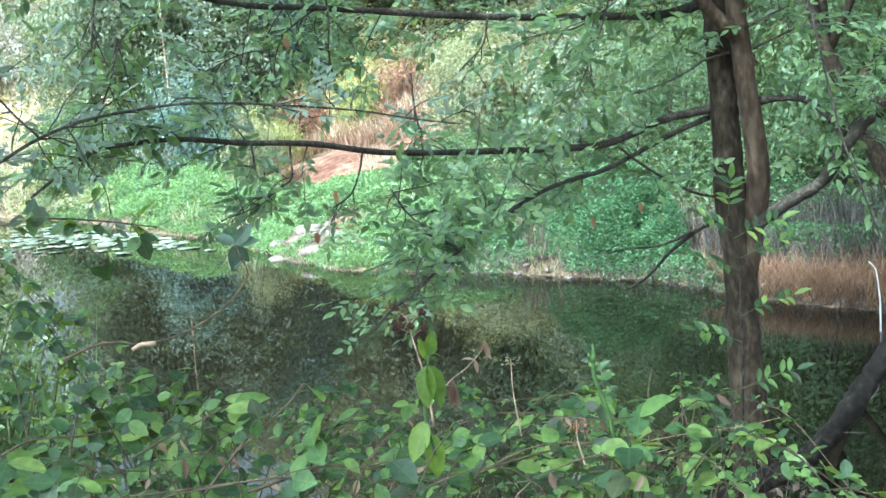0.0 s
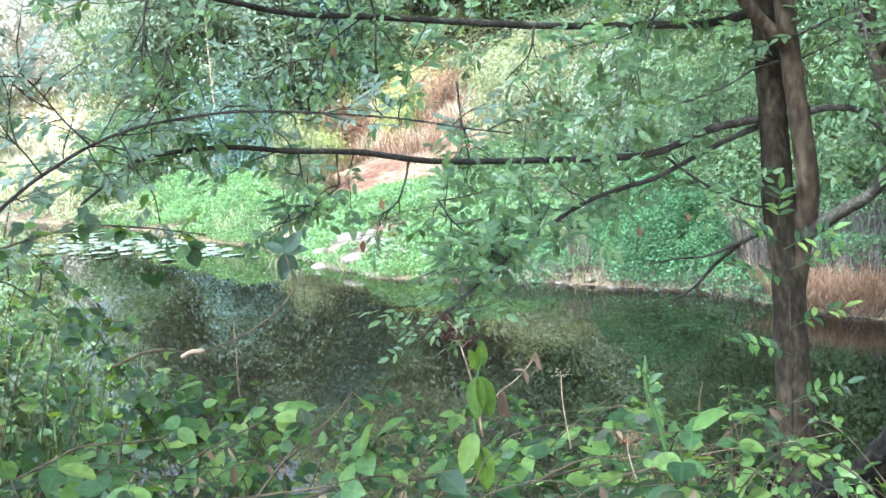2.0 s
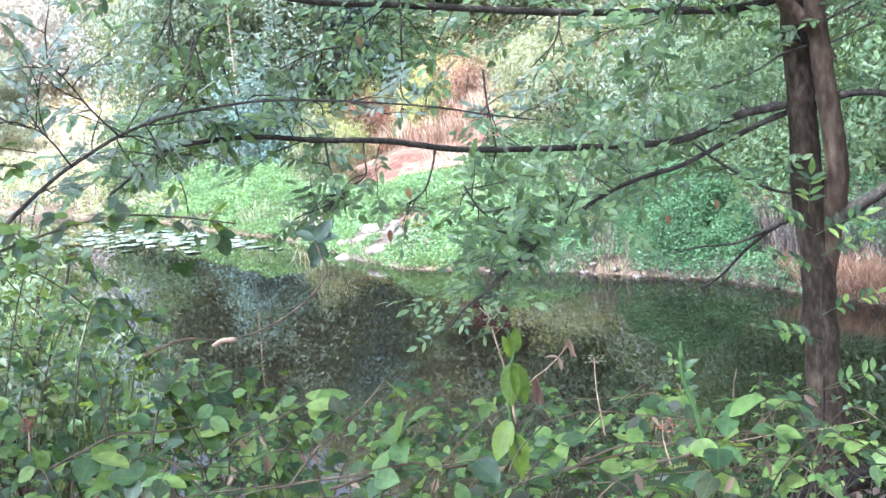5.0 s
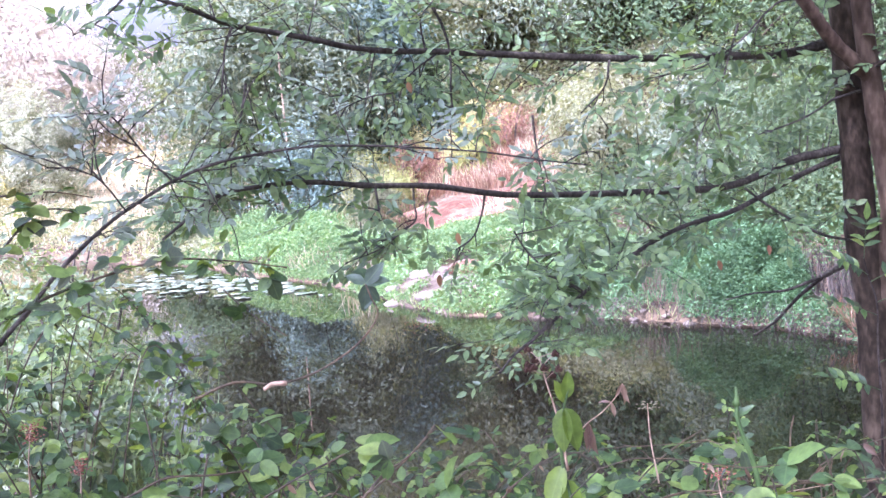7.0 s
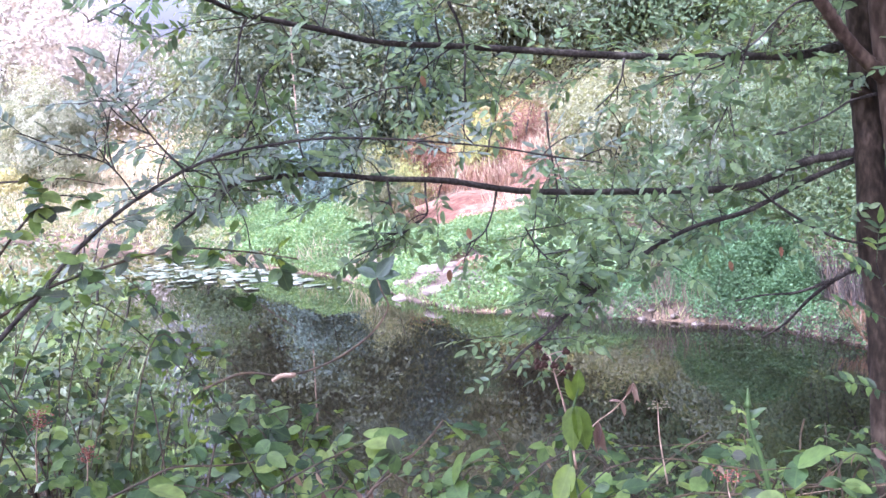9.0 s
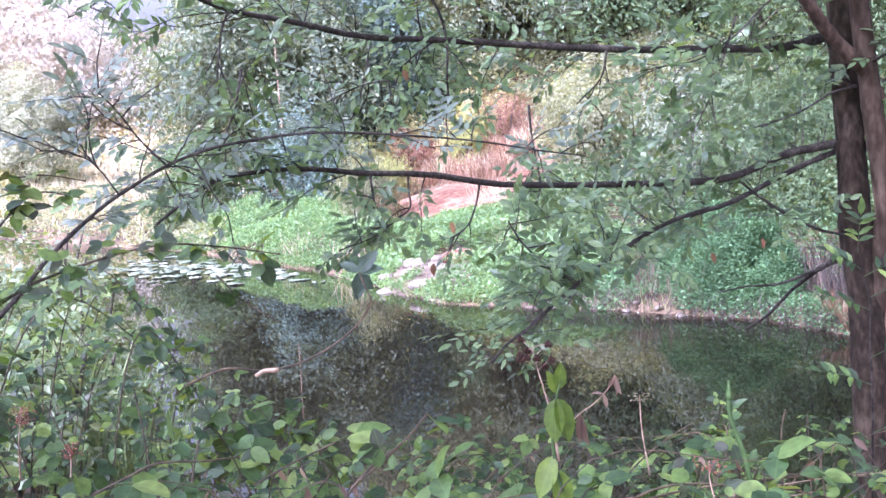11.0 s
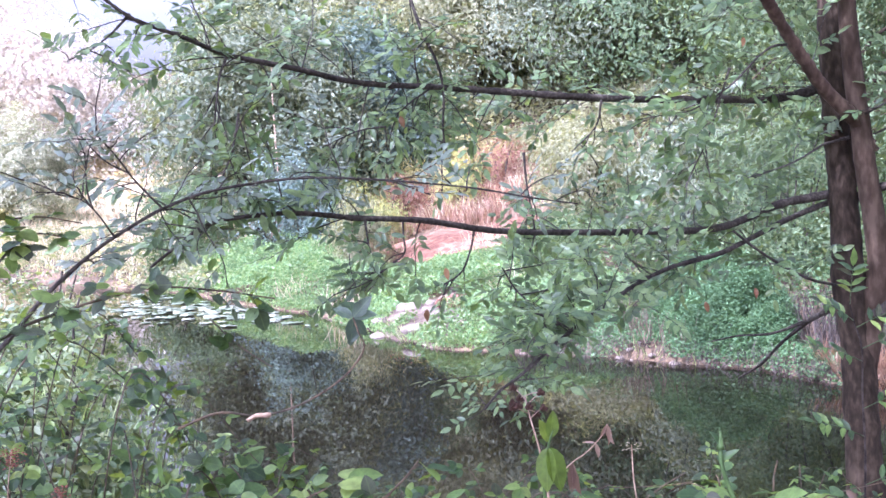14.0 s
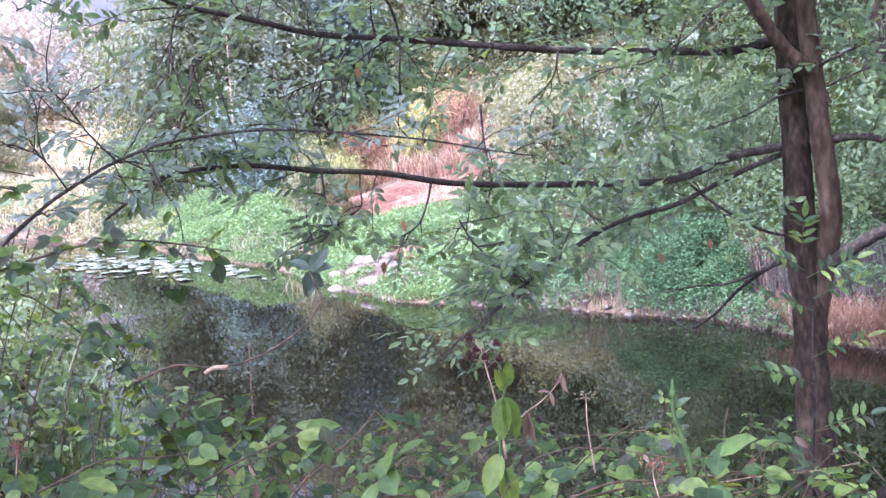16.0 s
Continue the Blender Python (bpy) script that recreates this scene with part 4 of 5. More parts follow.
BRANCHES = [(FORK, 0.046, 0.028), (UPPER, 0.031, 0.0045), (MID, 0.032, 0.0045), (LOW, 0.02, 0.004), (RIGHT, 0.025, 0.012), (LIMB, 0.034, 0.03),
            (UPTWIG, 0.006, 0.002), (HANG_A, 0.006, 0.003), (HANG_B, 0.009, 0.004), (HANG_C, 0.006, 0.003), (HANG_D, 0.007, 0.003), (VSTEM, 0.0065, 0.005), (DEADLOW, 0.022, 0.006), (DEADTWIG, 0.012, 0.004),
            (TWIG_FORK, 0.008, 0.003), (TWIG_HANG, 0.006, 0.003), (TWIG_HANG_B, 0.004, 0.002), (TWIG_STUB, 0.009, 0.004), (TWIG_LONG, 0.006, 0.007), (TWIG_DROP, 0.006, 0.003),
            (TWIG_DROP_B, 0.005, 0.003), (TWIG_UP, 0.005, 0.003), (TWIG_SIDE, 0.005, 0.003), (TWIG_CROSS, 0.004, 0.002), (TWIG_MID, 0.005, 0.003), (TWIG_MID_B, 0.005, 0.002),
            (TWIG_LOW, 0.004, 0.003), (TWIG_LOW_B, 0.003, 0.004), (TWIG_RIGHT, 0.007, 0.004), (TWIG_RIGHT_B, 0.006, 0.004)]
branch_hosts = []
for pts, r0, r1 in BRANCHES:
    branch_hosts.append((None, smooth_path(pts, 40)))
    branch_hosts[-1] = (part("branch", tubes("branch", [(smooth_path(pts, 8 * len(pts)), r0, r1)], 9, 0.05, 0.45), M_TWIG if r0 < 0.04 else M_BARK2, alder), branch_hosts[-1][1])

twig_items, leafP, leafD, leafN, leafS = [], [], [], [], []


def sprig(q, axis, size):
    """A feathered leaf: two or three pairs of leaflets and one at the tip, all in nearly one plane."""
    axis = unit(axis)
    nrm = unit(np.array([-0.1, -0.52, 0.8]) + rng.normal(size=3) * 0.32)
    side = unit(np.cross(axis, nrm))
    reach = size * rng.uniform(1.6, 2.4)
    twig_items.append((np.array([q, q + axis * reach * 0.5 + [0, 0, 0.004], q + axis * reach]), 0.0012, 0.0007))
    pairs = 3 if rng.random() < 0.45 else 2
    for k in range(pairs):
        b = q + axis * reach * (0.35 + 0.6 * k / pairs)
        for sd in (-1, 1):
            leafP.append(b)
            leafD.append(unit(axis * 0.75 + sd * side + [0, 0, -0.08] + rng.normal(size=3) * 0.13))
            leafN.append(unit(nrm + rng.normal(size=3) * 0.14 + side * sd * 0.12))
            leafS.append(size * rng.uniform(0.75, 1.1))
    leafP.append(q + axis * reach)
    leafD.append(unit(axis + rng.normal(size=3) * 0.12))
    leafN.append(nrm)
    leafS.append(size * rng.uniform(0.95, 1.25))


def spray(start, direction, length, step=0.085, size=0.05, sag=0.3):
    """A leafy twig: feathered leaves alternate on both sides and one ends it."""
    n = 6
    d = unit(direction)
    pts = [np.asarray(start, float)]
    for k in range(n):
        d = unit(d + np.array([0, 0, -sag / n]) + rng.normal(size=3) * 0.12)
        pts.append(pts[-1] + d * length / n)
    path = smooth_path(pts, 12)
    twig_items.append((path, 0.003, 0.0014))
    m = max(2, int(length / step))
    for k in range(m + 1):
        f = 0.2 + 0.8 * k / m
        i = min(10, int(f * 11))
        ax = unit(path[i + 1] - path[i])
        side = unit(np.cross(ax, [0, 0, 1.0])) * (1 if k % 2 else -1)
        sprig(path[i], ax * (0.7 if k < m else 1.6) + side * (0.8 if k < m else 0.1) + np.array([0, 0, 0.12]) + rng.normal(size=3) * 0.3, size)


def along(pts, f0, f1, count, length, up=0.0, size=0.05, side=0.8, away=0.45):
    path = smooth_path(pts, 60)
    for k in range(count):
        f = f0 + (f1 - f0) * (k + rng.random()) / count
        i = min(58, int(f * 59))
        ax = unit(path[i + 1] - path[i])
        d = ax * 0.6 + np.array([rng.normal() * 0.5, away + rng.normal() * 0.9 * side, up + rng.normal() * 0.6])
        spray(path[i], d, length * rng.uniform(0.6, 1.4), size=size)


along(UPPER, 0.10, 0.75, 18, 0.26, 0.15)
along(UPPER, 0.42, 0.72, 11, 0.36, 0.0, 0.05)
along(UPPER, 0.78, 1.0, 5, 0.2, 0.0, 0.05)
along(UPPER, 0.05, 0.45, 11, 0.45, -0.2, 0.064, 0.6, 0.9)
along(MID, 0.12, 1.0, 14, 0.24, 0.2)
along(MID, 0.6, 0.93, 9, 0.34, 0.4, 0.05)
along(MID, 0.1, 0.45, 9, 0.4, 0.4, 0.062, 0.6, 0.9)
along(LOW, 0.2, 0.82, 17, 0.26, 0.6)
along(LOW, 0.42, 0.8, 13, 0.28, 0.9, 0.05)
along(LOW, 0.65, 1.0, 5, 0.10, 0.1, 0.036)
along(FORK, 0.35, 1.0, 10, 0.5, -0.2, 0.066, 0.6, 0.9)
along(RIGHT, 0.3, 1.0, 12, 0.4, 0.2, 0.066)
along(LIMB, 0.5, 1.0, 12, 0.4, 0.3, 0.066)
along(UPTWIG, 0.3, 1.0, 3, 0.14)
along(HANG_A, 0.6, 1.0, 3, 0.1, 0.0, 0.042)
along(HANG_B, 0.0, 1.0, 9, 0.26)
along(HANG_C, 0.2, 1.0, 4, 0.18)
along(HANG_D, 0.2, 1.0, 4, 0.2)
along(LOW, 0.12, 0.5, 12, 0.34, 0.3, 0.058)
along(TWIG_FORK, 0.25, 1.0, 9, 0.2, -0.1, 0.066)
along(TWIG_HANG, 0.0, 1.0, 8, 0.2, 0.0, 0.066)
along(TWIG_LONG, 0.0, 0.8, 7, 0.22, 0.2, 0.058)
along(TWIG_STUB, 0.5, 1.0, 4, 0.16, 0.2, 0.05)
along(TWIG_DROP, 0.2, 1.0, 6, 0.2, 0.0, 0.056)
along(TWIG_DROP_B, 0.0, 1.0, 7, 0.2, 0.1, 0.056)
along(TWIG_UP, 0.3, 1.0, 5, 0.2, 0.1, 0.052)
along(TWIG_SIDE, 0.3, 1.0, 5, 0.2, 0.0, 0.052)
along(TWIG_CROSS, 0.0, 1.0, 6, 0.16, 0.0, 0.052)
along(TWIG_MID, 0.2, 1.0, 3, 0.12, 0.0, 0.045)
along(TWIG_MID_B, 0.3, 1.0, 7, 0.13, 0.1, 0.05)
along(TWIG_LOW_B, 0.0, 1.0, 12, 0.22, 0.2, 0.056)
along(TWIG_LOW, 0.0, 1.0, 4, 0.18, 0.1, 0.054)
along(LOW, 0.38, 0.78, 4, 0.2, 0.3, 0.054)
along(TWIG_RIGHT, 0.2, 1.0, 9, 0.3, 0.0, 0.06)
along(TWIG_RIGHT_B, 0.2, 1.0, 9, 0.3, -0.1, 0.06)
part("fine_twig", tubes("fine_twig", twig_items, 4), M_TWIG, alder, kind="stuff")
P, D, N, S = map(np.array, (leafP, leafD, leafN, leafS))
pick = rng.permutation(len(P))
own, rest = pick[:300], pick[300:]
leaf_parts(one_leaf("leaf", 0.44, L_TREE1, LEAF_OVAL), [(P[i], D[i], N[i], S[i]) for i in own], alder, "leaf", branch_hosts)
# Unseen upper crown: added leaf masses placed to block the sun.
C4 = crown_cloud((-0.7, 4.0, 7.6), (4.1, 3.4, 2.0), 430, 30, 0.14, 0.26, 0.3)
C5 = crown_cloud((3.7, 9.0, 6.8), (3.0, 2.6, 1.9), 500, 28, 0.12, 0.26, 0.3)
C6 = crown_cloud((2.7, 5.6, 5.7), (2.5, 2.2, 1.2), 480, 28, 0.12, 0.24, 0.3)
C4 = [np.concatenate(q) for q in zip(C4, C5, C6)]
part("shade_crown", leaves("shade_crown", C4[0], C4[1], C4[2], C4[3], C4[3] * 0.52), L_TREE, alder, kind="stuff")
part("crown", leaves("crown", P[rest], D[rest], N[rest], S[rest], S[rest] * rng.uniform(0.36, 0.5, len(rest)), LEAF_OVAL), L_TREE, alder, kind="stuff")

# ---- wild rose arching in from the bank ----
ARC = [(-1.30, 3.07, 1.98), (-1.21, 3.08, 2.07), (-1.16, 3.13, 2.13), (-1.08, 3.19, 2.23), (-0.98, 3.30, 2.33), (-0.89, 3.35, 2.39), (-0.80, 3.40, 2.44), (-0.69, 3.46, 2.48), (-0.56, 3.51, 2.50), (-0.41, 3.56, 2.51), (-0.24, 3.61, 2.50), (-0.07, 3.66, 2.48), (0.13, 3.70, 2.45), (0.31, 3.75, 2.41), (0.47, 3.80, 2.38)]
LTWIG = [(-0.80, 3.40, 2.44), (-0.86, 3.36, 2.52), (-0.91, 3.31, 2.61), (-0.96, 3.27, 2.68)]
LTWIG_B = [(-0.92, 3.30, 2.37), (-0.95, 3.25, 2.44), (-0.98, 3.21, 2.48), (-1.05, 3.21, 2.50)]
twig_items, leafP, leafD, leafN, leafS = [], [], [], [], []
rose = thing("wild_rose", ARC[0], "wild rose with long arching canes and feathered leaves", "rose")
rose_hosts = []
for pts, r0, r1 in ((ARC, 0.008, 0.0025), (LTWIG, 0.004, 0.002), (LTWIG_B, 0.003, 0.0015)):
    rose_hosts.append((part("cane", tubes("cane", [(smooth_path(pts, 8 * len(pts)), r0, r1)], 7, 0.04), M_TWIG, rose), smooth_path(pts, 60)))
along(ARC, 0.2, 0.55, 9, 0.17, 0.1, 0.046)
along(ARC, 0.38, 0.75, 7, 0.22, 0.2, 0.046)
along(ARC, 0.7, 1.0, 8, 0.14, 0.1, 0.045)
along(LTWIG, 0.3, 1.0, 6, 0.13, 0.3, 0.048)
along(LTWIG_B, 0.3, 1.0, 5, 0.14, 0.1, 0.05)
part("fine_twig", tubes("fine_twig", twig_items, 4), M_TWIG, rose, kind="stuff")
P, D, N, S = map(np.array, (leafP, leafD, leafN, leafS))
pick = rng.permutation(len(P))
leaf_parts(one_leaf("leaflet", 0.38, L_ROSE1, LEAF_OVAL), [(P[i], D[i], N[i], S[i]) for i in pick[:200]], rose, "leaflet", rose_hosts)
r = pick[200:]
part("foliage", leaves("foliage", P[r], D[r], N[r], S[r], S[r] * 0.38, LEAF_OVAL), L_ROSE, rose, kind="stuff")

# ---- brambles of the near bank ----
CANE_B = [(-1.09, 2.58, 2.13), (-1.01, 2.58, 2.17), (-0.93, 2.59, 2.21), (-0.83, 2.64, 2.24), (-0.74, 2.69, 2.26), (-0.64, 2.69, 2.27), (-0.52, 2.74, 2.25), (-0.40, 2.79, 2.22)]
CANE_C = [(-1.10, 2.69, 2.26), (-1.04, 2.69, 2.33), (-0.98, 2.70, 2.39), (-0.93, 2.70, 2.41), (-0.86, 2.75, 2.39)]
CANE_D = [(-1.04, 2.60, 2.45), (-0.94, 2.60, 2.45), (-0.88, 2.60, 2.45), (-0.81, 2.65, 2.43)]
CANE_E = [(-0.58, 2.47, 1.98), (-0.49, 2.47, 2.01), (-0.40, 2.47, 2.00), (-0.31, 2.47, 2.02), (-0.22, 2.48, 2.07), (-0.17, 2.48, 2.13), (-0.18, 2.48, 2.17), (-0.19, 2.49, 2.20)]
CANE_F = [(-0.54, 2.69, 2.19), (-0.48, 2.68, 2.13), (-0.40, 2.68, 2.07)]
CANE_G = [(-0.27, 2.21, 1.74), (-0.18, 2.27, 1.83), (-0.12, 2.27, 1.87), (-0.06, 2.33, 1.91)]
CANE_H = [(0.29, 2.19, 1.74), (0.44, 2.24, 1.75), (0.62, 2.28, 1.75), (0.86, 2.37, 1.72)]
CANE_J = [(-0.72, 2.20, 1.83), (-0.65, 2.20, 1.86), (-0.59, 2.22, 1.88), (-0.51, 2.25, 1.87), (-0.45, 2.30, 1.86)]
CANE_K = [(-0.42, 2.30, 1.80), (-0.34, 2.30, 1.84), (-0.28, 2.32, 1.86), (-0.22, 2.35, 1.88)]
CANE_L = [(-0.20, 2.25, 1.81), (-0.15, 2.28, 1.84), (-0.10, 2.30, 1.88), (-0.06, 2.32, 1.92)]
CANE_M = [(-0.17, 2.05, 1.79), (-0.09, 2.08, 1.80), (-0.02, 2.10, 1.81), (0.04, 2.12, 1.79), (0.09, 2.15, 1.78)]
CANE_N = [(0.28, 2.15, 1.75), (0.38, 2.20, 1.77), (0.47, 2.25, 1.76), (0.58, 2.30, 1.73), (0.69, 2.35, 1.70), (0.78, 2.40, 1.66)]
CANE_O = [(0.66, 2.70, 1.62), (0.76, 2.70, 1.62), (0.88, 2.72, 1.61), (1.00, 2.75, 1.59)]
CANE_P = [(0.71, 2.50, 1.55), (0.72, 2.52, 1.68), (0.73, 2.55, 1.77), (0.74, 2.55, 1.82)]
CANE_Q = [(0.84, 2.60, 1.58), (0.84, 2.62, 1.66), (0.83, 2.65, 1.72)]
CANE_R = [(0.27, 2.20, 1.72), (0.35, 2.30, 1.78), (0.44, 2.40, 1.81), (0.51, 2.45, 1.83)]
cane_items, bP, bD, bN, bS = [], [], [], [], []


def trefoil(p, ax, size):
    """A bramble leaf: three leaflets on a stalk."""
    d0 = unit(ax * 0.3 + rng.normal(size=3) * [0.9, 0.9, 0.4] + [0, -0.2, 0.25])
    q = p + d0 * size * 0.7
    cane_items.append((np.array([p, (p + q) / 2 + [0, 0, 0.003], q]), 0.0016, 0.001))
    nrm = unit(np.array([0, -0.3, 0.9]) + rng.normal(size=3) * 0.35)
    s = unit(np.cross(d0, nrm))
    for dd, k in ((d0, 1.1), (d0 * 0.25 + s, 0.9), (d0 * 0.25 - s, 0.9)):
        bP.append(q)
        bD.append(unit(dd + [0, 0, -0.15]))
        bN.append(unit(nrm + rng.normal(size=3) * 0.15))
        bS.append(size * k * rng.uniform(0.85, 1.15))


def cane(path, r0, r1, f0=0.1, step=0.10, size=0.046):
    cane_items.append((path, r0, r1))
    seg = np.linalg.norm(np.diff(path, axis=0), axis=1).sum()
    m = int(seg * (1 - f0) / step)
    for k in range(m):
        f = f0 + (1 - f0) * (k + rng.random()) / m
        i = min(len(path) - 2, int(f * (len(path) - 1)))
        trefoil(path[i], unit(path[i + 1] - path[i]), size * rng.uniform(0.7, 1.2))


def bramble(label, base, canes, wild, region, top, own_leaves=300, slant=0.33, scale=1.0):
    """A bramble thicket: named canes, then wild ones that rise and arch over within a region of the bank."""
    global cane_items, bP, bD, bN, bS
    cane_items, bP, bD, bN, bS = [], [], [], [], []
    for pts, r0, r1, f0, step, size in canes:
        cane(smooth_path(pts, 8 * len(pts)), r0, r1, f0, step, size)
    x0, x1, y0, y1 = region
    for k in range(wild):
        x, y = rng.uniform(x0, x1), rng.uniform(y0, y1)
        if x / y > slant:
            x = slant * y * rng.uniform(0.6, 1.0)
        z = float(land(x, y))
        a = rng.uniform(0, 2 * np.pi)
        reach = rng.uniform(0.3, 0.8)
        h = (top(x, y) - z) * rng.uniform(0.55, 1.0)
        p = [(x, y, z - 0.05), (x + 0.15 * reach * math.cos(a), y + 0.15 * reach * math.sin(a), z + 0.55 * h),
             (x + 0.5 * reach * math.cos(a), y + 0.5 * reach * math.sin(a), z + h), (x + reach * math.cos(a), y + reach * math.sin(a), z + 0.75 * h)]
        p = [(px_, max(py_, 2.0), pz_) for px_, py_, pz_ in p]
        cane(smooth_path(p, 22), rng.uniform(0.0025, 0.0045), 0.0016, 0.3, 0.07, scale * (0.038, 0.05, 0.068, 0.044)[k % 4])
    t = thing("bramble_bush", base, label, "bramble")
    # the thick canes are parts, the stalks one tangle
    long_ones = [c for c in cane_items if len(c[0]) > 3]
    short = [c for c in cane_items if len(c[0]) <= 3]
    hosts = [(part("cane", tubes("cane", [c], 6, 0.04), M_CANE, t), np.asarray(c[0])) for c in long_ones]
    part("leaf_stalk", tubes("leaf_stalk", short, 3), M_GREENSTEM, t, kind="stuff")
    P, D, N, S = map(np.array, (bP, bD, bN, bS))
    pick = rng.permutation(len(P))
    half = own_leaves // 2
    leaf_parts(one_leaf("leaflet", 0.7, L_BRAM1, LEAF_BROAD), [(P[i], D[i], N[i], S[i]) for i in pick[:half]], t, "leaflet", hosts)
    leaf_parts(one_leaf("leaflet", 0.62, L_BRAM1, LEAF_ARCHED), [(P[i], D[i], N[i], S[i]) for i in pick[half:own_leaves]], t, "leaflet", hosts)
    r = pick[own_leaves:]
    if len(r):
        part("foliage", leaves("foliage", P[r], D[r], N[r], S[r], S[r] * rng.uniform(0.55, 0.8, len(r)), LEAF_BROAD), L_BRAM, t, kind="stuff")
    return t


def left_top(x, y):
    return 2.5 - y * np.interp(-x / y, [0.16, 0.24, 0.30, 0.40], [0.265, 0.20, 0.14, 0.10])


bramble("tall bramble thicket with arching canes at the bank", (-1.2, 3.2, 0.75),
        [(CANE_B, 0.0055, 0.002, 0.05, 0.032, 0.05), (CANE_C, 0.004, 0.002, 0.05, 0.03, 0.052), (CANE_D, 0.003, 0.0015, 0.05, 0.06, 0.044), (CANE_F, 0.0025, 0.0015, 0.2, 0.1, 0.045)],
        70, (-2.0, -0.65, 2.4, 4.8), left_top)
low_bramble = bramble("low bramble patch with dark green trefoil leaves", (0.0, 2.9, 0.8),
        [(CANE_E, 0.0036, 0.0018, 0.8, 0.07, 0.045), (CANE_G, 0.0034, 0.0018, 0.3, 0.1, 0.055), (CANE_H, 0.003, 0.0016, 0.1, 0.12, 0.05),
         (CANE_J, 0.0032, 0.002, 0.1, 0.07, 0.066), (CANE_K, 0.003, 0.0016, 0.1, 0.09, 0.06), (CANE_L, 0.0026, 0.0018, 0.2, 0.09, 0.05), (CANE_M, 0.0036, 0.0026, 0.1, 0.05, 0.062),
         (CANE_N, 0.003, 0.0018, 0.2, 0.11, 0.05), (CANE_O, 0.003, 0.002, 0.1, 0.12, 0.055), (CANE_P, 0.003, 0.0018, 0.3, 0.1, 0.055), (CANE_Q, 0.0024, 0.0016, 0.3, 0.09, 0.06), (CANE_R, 0.0022, 0.0014, 0.3, 0.13, 0.045)],
        78, (-0.9, 0.6, 2.1, 4.2), lambda x, y: 2.5 - 0.268 * y)
bramble("bramble and shrub tangle below the tree", (1.0, 3.4, 0.75), [],
        66, (0.5, 1.7, 2.3, 4.6), lambda x, y: 2.5 - (0.255 + 0.05 * np.sin(9 * x) ** 2) * y - 0.9 * np.clip(x / y - 0.36, 0, 1), slant=0.33, scale=0.72)

# broad leaves at the tip of the arching cane, shade put into their dark colour
ce = np.array(CANE_E[-1])
L_SHADE = leaf_material("shaded_bramble_leaf", [G(0.02, 0.05, 0.02), G(0.04, 0.085, 0.03)], 0.15, 0.45, single=True, veins=True)
leaf_parts(one_leaf("leaflet", 0.55, L_SHADE), [(ce, (0.45, -0.1, 0.5), (0.2, -0.8, 0.5), 0.062), (ce, (0.9, -0.2, 0.15), (-0.1, -0.7, 0.7), 0.055), (ce, (-0.1, -0.2, -1.0), (0.3, -0.9, 0.1), 0.062),
                                                (ce, (0.5, -0.1, -0.75), (-0.3, -0.9, 0.2), 0.05), (ce, (-0.7, 0.1, 0.4), (0.1, -0.7, 0.6), 0.05), (ce + [0.01, 0, -0.02], (-0.45, -0.2, -0.7), (0.2, -0.9, 0.3), 0.045)], low_bramble, "leaflet")

# herbs on the bank upstream
for (x, y, w, h) in ((-2.5, 7.6, 0.55, 0.95), (-3.1, 8.6, 0.7, 1.1), (-2.2, 6.6, 0.45, 0.6), (-3.6, 10.0, 0.8, 1.1), (-2.0, 5.4, 0.45, 0.7), (-2.9, 6.2, 0.6, 1.0)):
    bush("bank_herb", (x, y), (w, w, h), L_HERB, "leafy sunlit herb clump on the near bank", "herb", clumps=170, per=14, leaf=0.06, ratio=0.5, spread=0.08)
X, Y = scatter(-4.6, -1.7, 5.5, 12.0, 3500, lambda x, y: y < near_shore(x) - 0.1)
blades("bank_grass", X, Y, 1.0, 0.010, L_GRASS, "tall green and straw grass on the near bank", 0.3)

X, Y = scatter(-2.4, 1.7, 2.2, 5.0, 420)
blades("dead_stalks", X, Y, 0.65, 0.006, L_DEAD, "dead brown stalks standing in the brambles", 0.35)
X, Y = scatter(-2.4, 1.2, 2.2, 3.8, 340)
blades("pale_straws", X, Y, 0.5, 0.004, L_STRAW, "bleached grass straws among the brambles", 0.5)
# ground cover under the brambles
cover("bank_litter", (-2.5, 2.3, 1.6, 6.0), 9000, 0.06, L_DEAD, "brown dead leaves and stalks under the brambles", lambda x, y: 0.10 + 0.1 * rng.random(len(x)), lambda x, y: y < near_shore(x) - 0.05, 0.5, "leaf litter")

# green shoot with a closed bud
SHOOT = [(0.56, 2.02, 1.70), (0.55, 2.03, 1.75), (0.53, 2.05, 1.81), (0.52, 2.06, 1.87), (0.50, 2.07, 1.94), (0.50, 2.08, 1.98)]
shoot = thing("green_shoot", SHOOT[0], "thick green shoot with a closed bud", "shoot")
part("stem", tubes("stem", [(smooth_path(SHOOT, 24), 0.0068, 0.004)], 8, 0.04), M_GREENSTEM, shoot)
sb = np.array(SHOOT[-1])
part("bud", tubes("bud", [(np.array([sb - [0, 0, 0.008], sb, sb + [0.001, 0, 0.010], sb + [0.001, 0, 0.026]]), 0.0095, 0.002)], 8), M_GREENSTEM, shoot)
leaf_parts(one_leaf("leaflet", 0.4, L_BRAM1), [(sb, (-0.5, -0.1, 0.8), (0.6, -0.6, 0.4), 0.035), (sb - [0, 0, 0.03], (0.7, -0.1, 0.5), (-0.4, -0.6, 0.6), 0.04)], shoot, "leaflet")

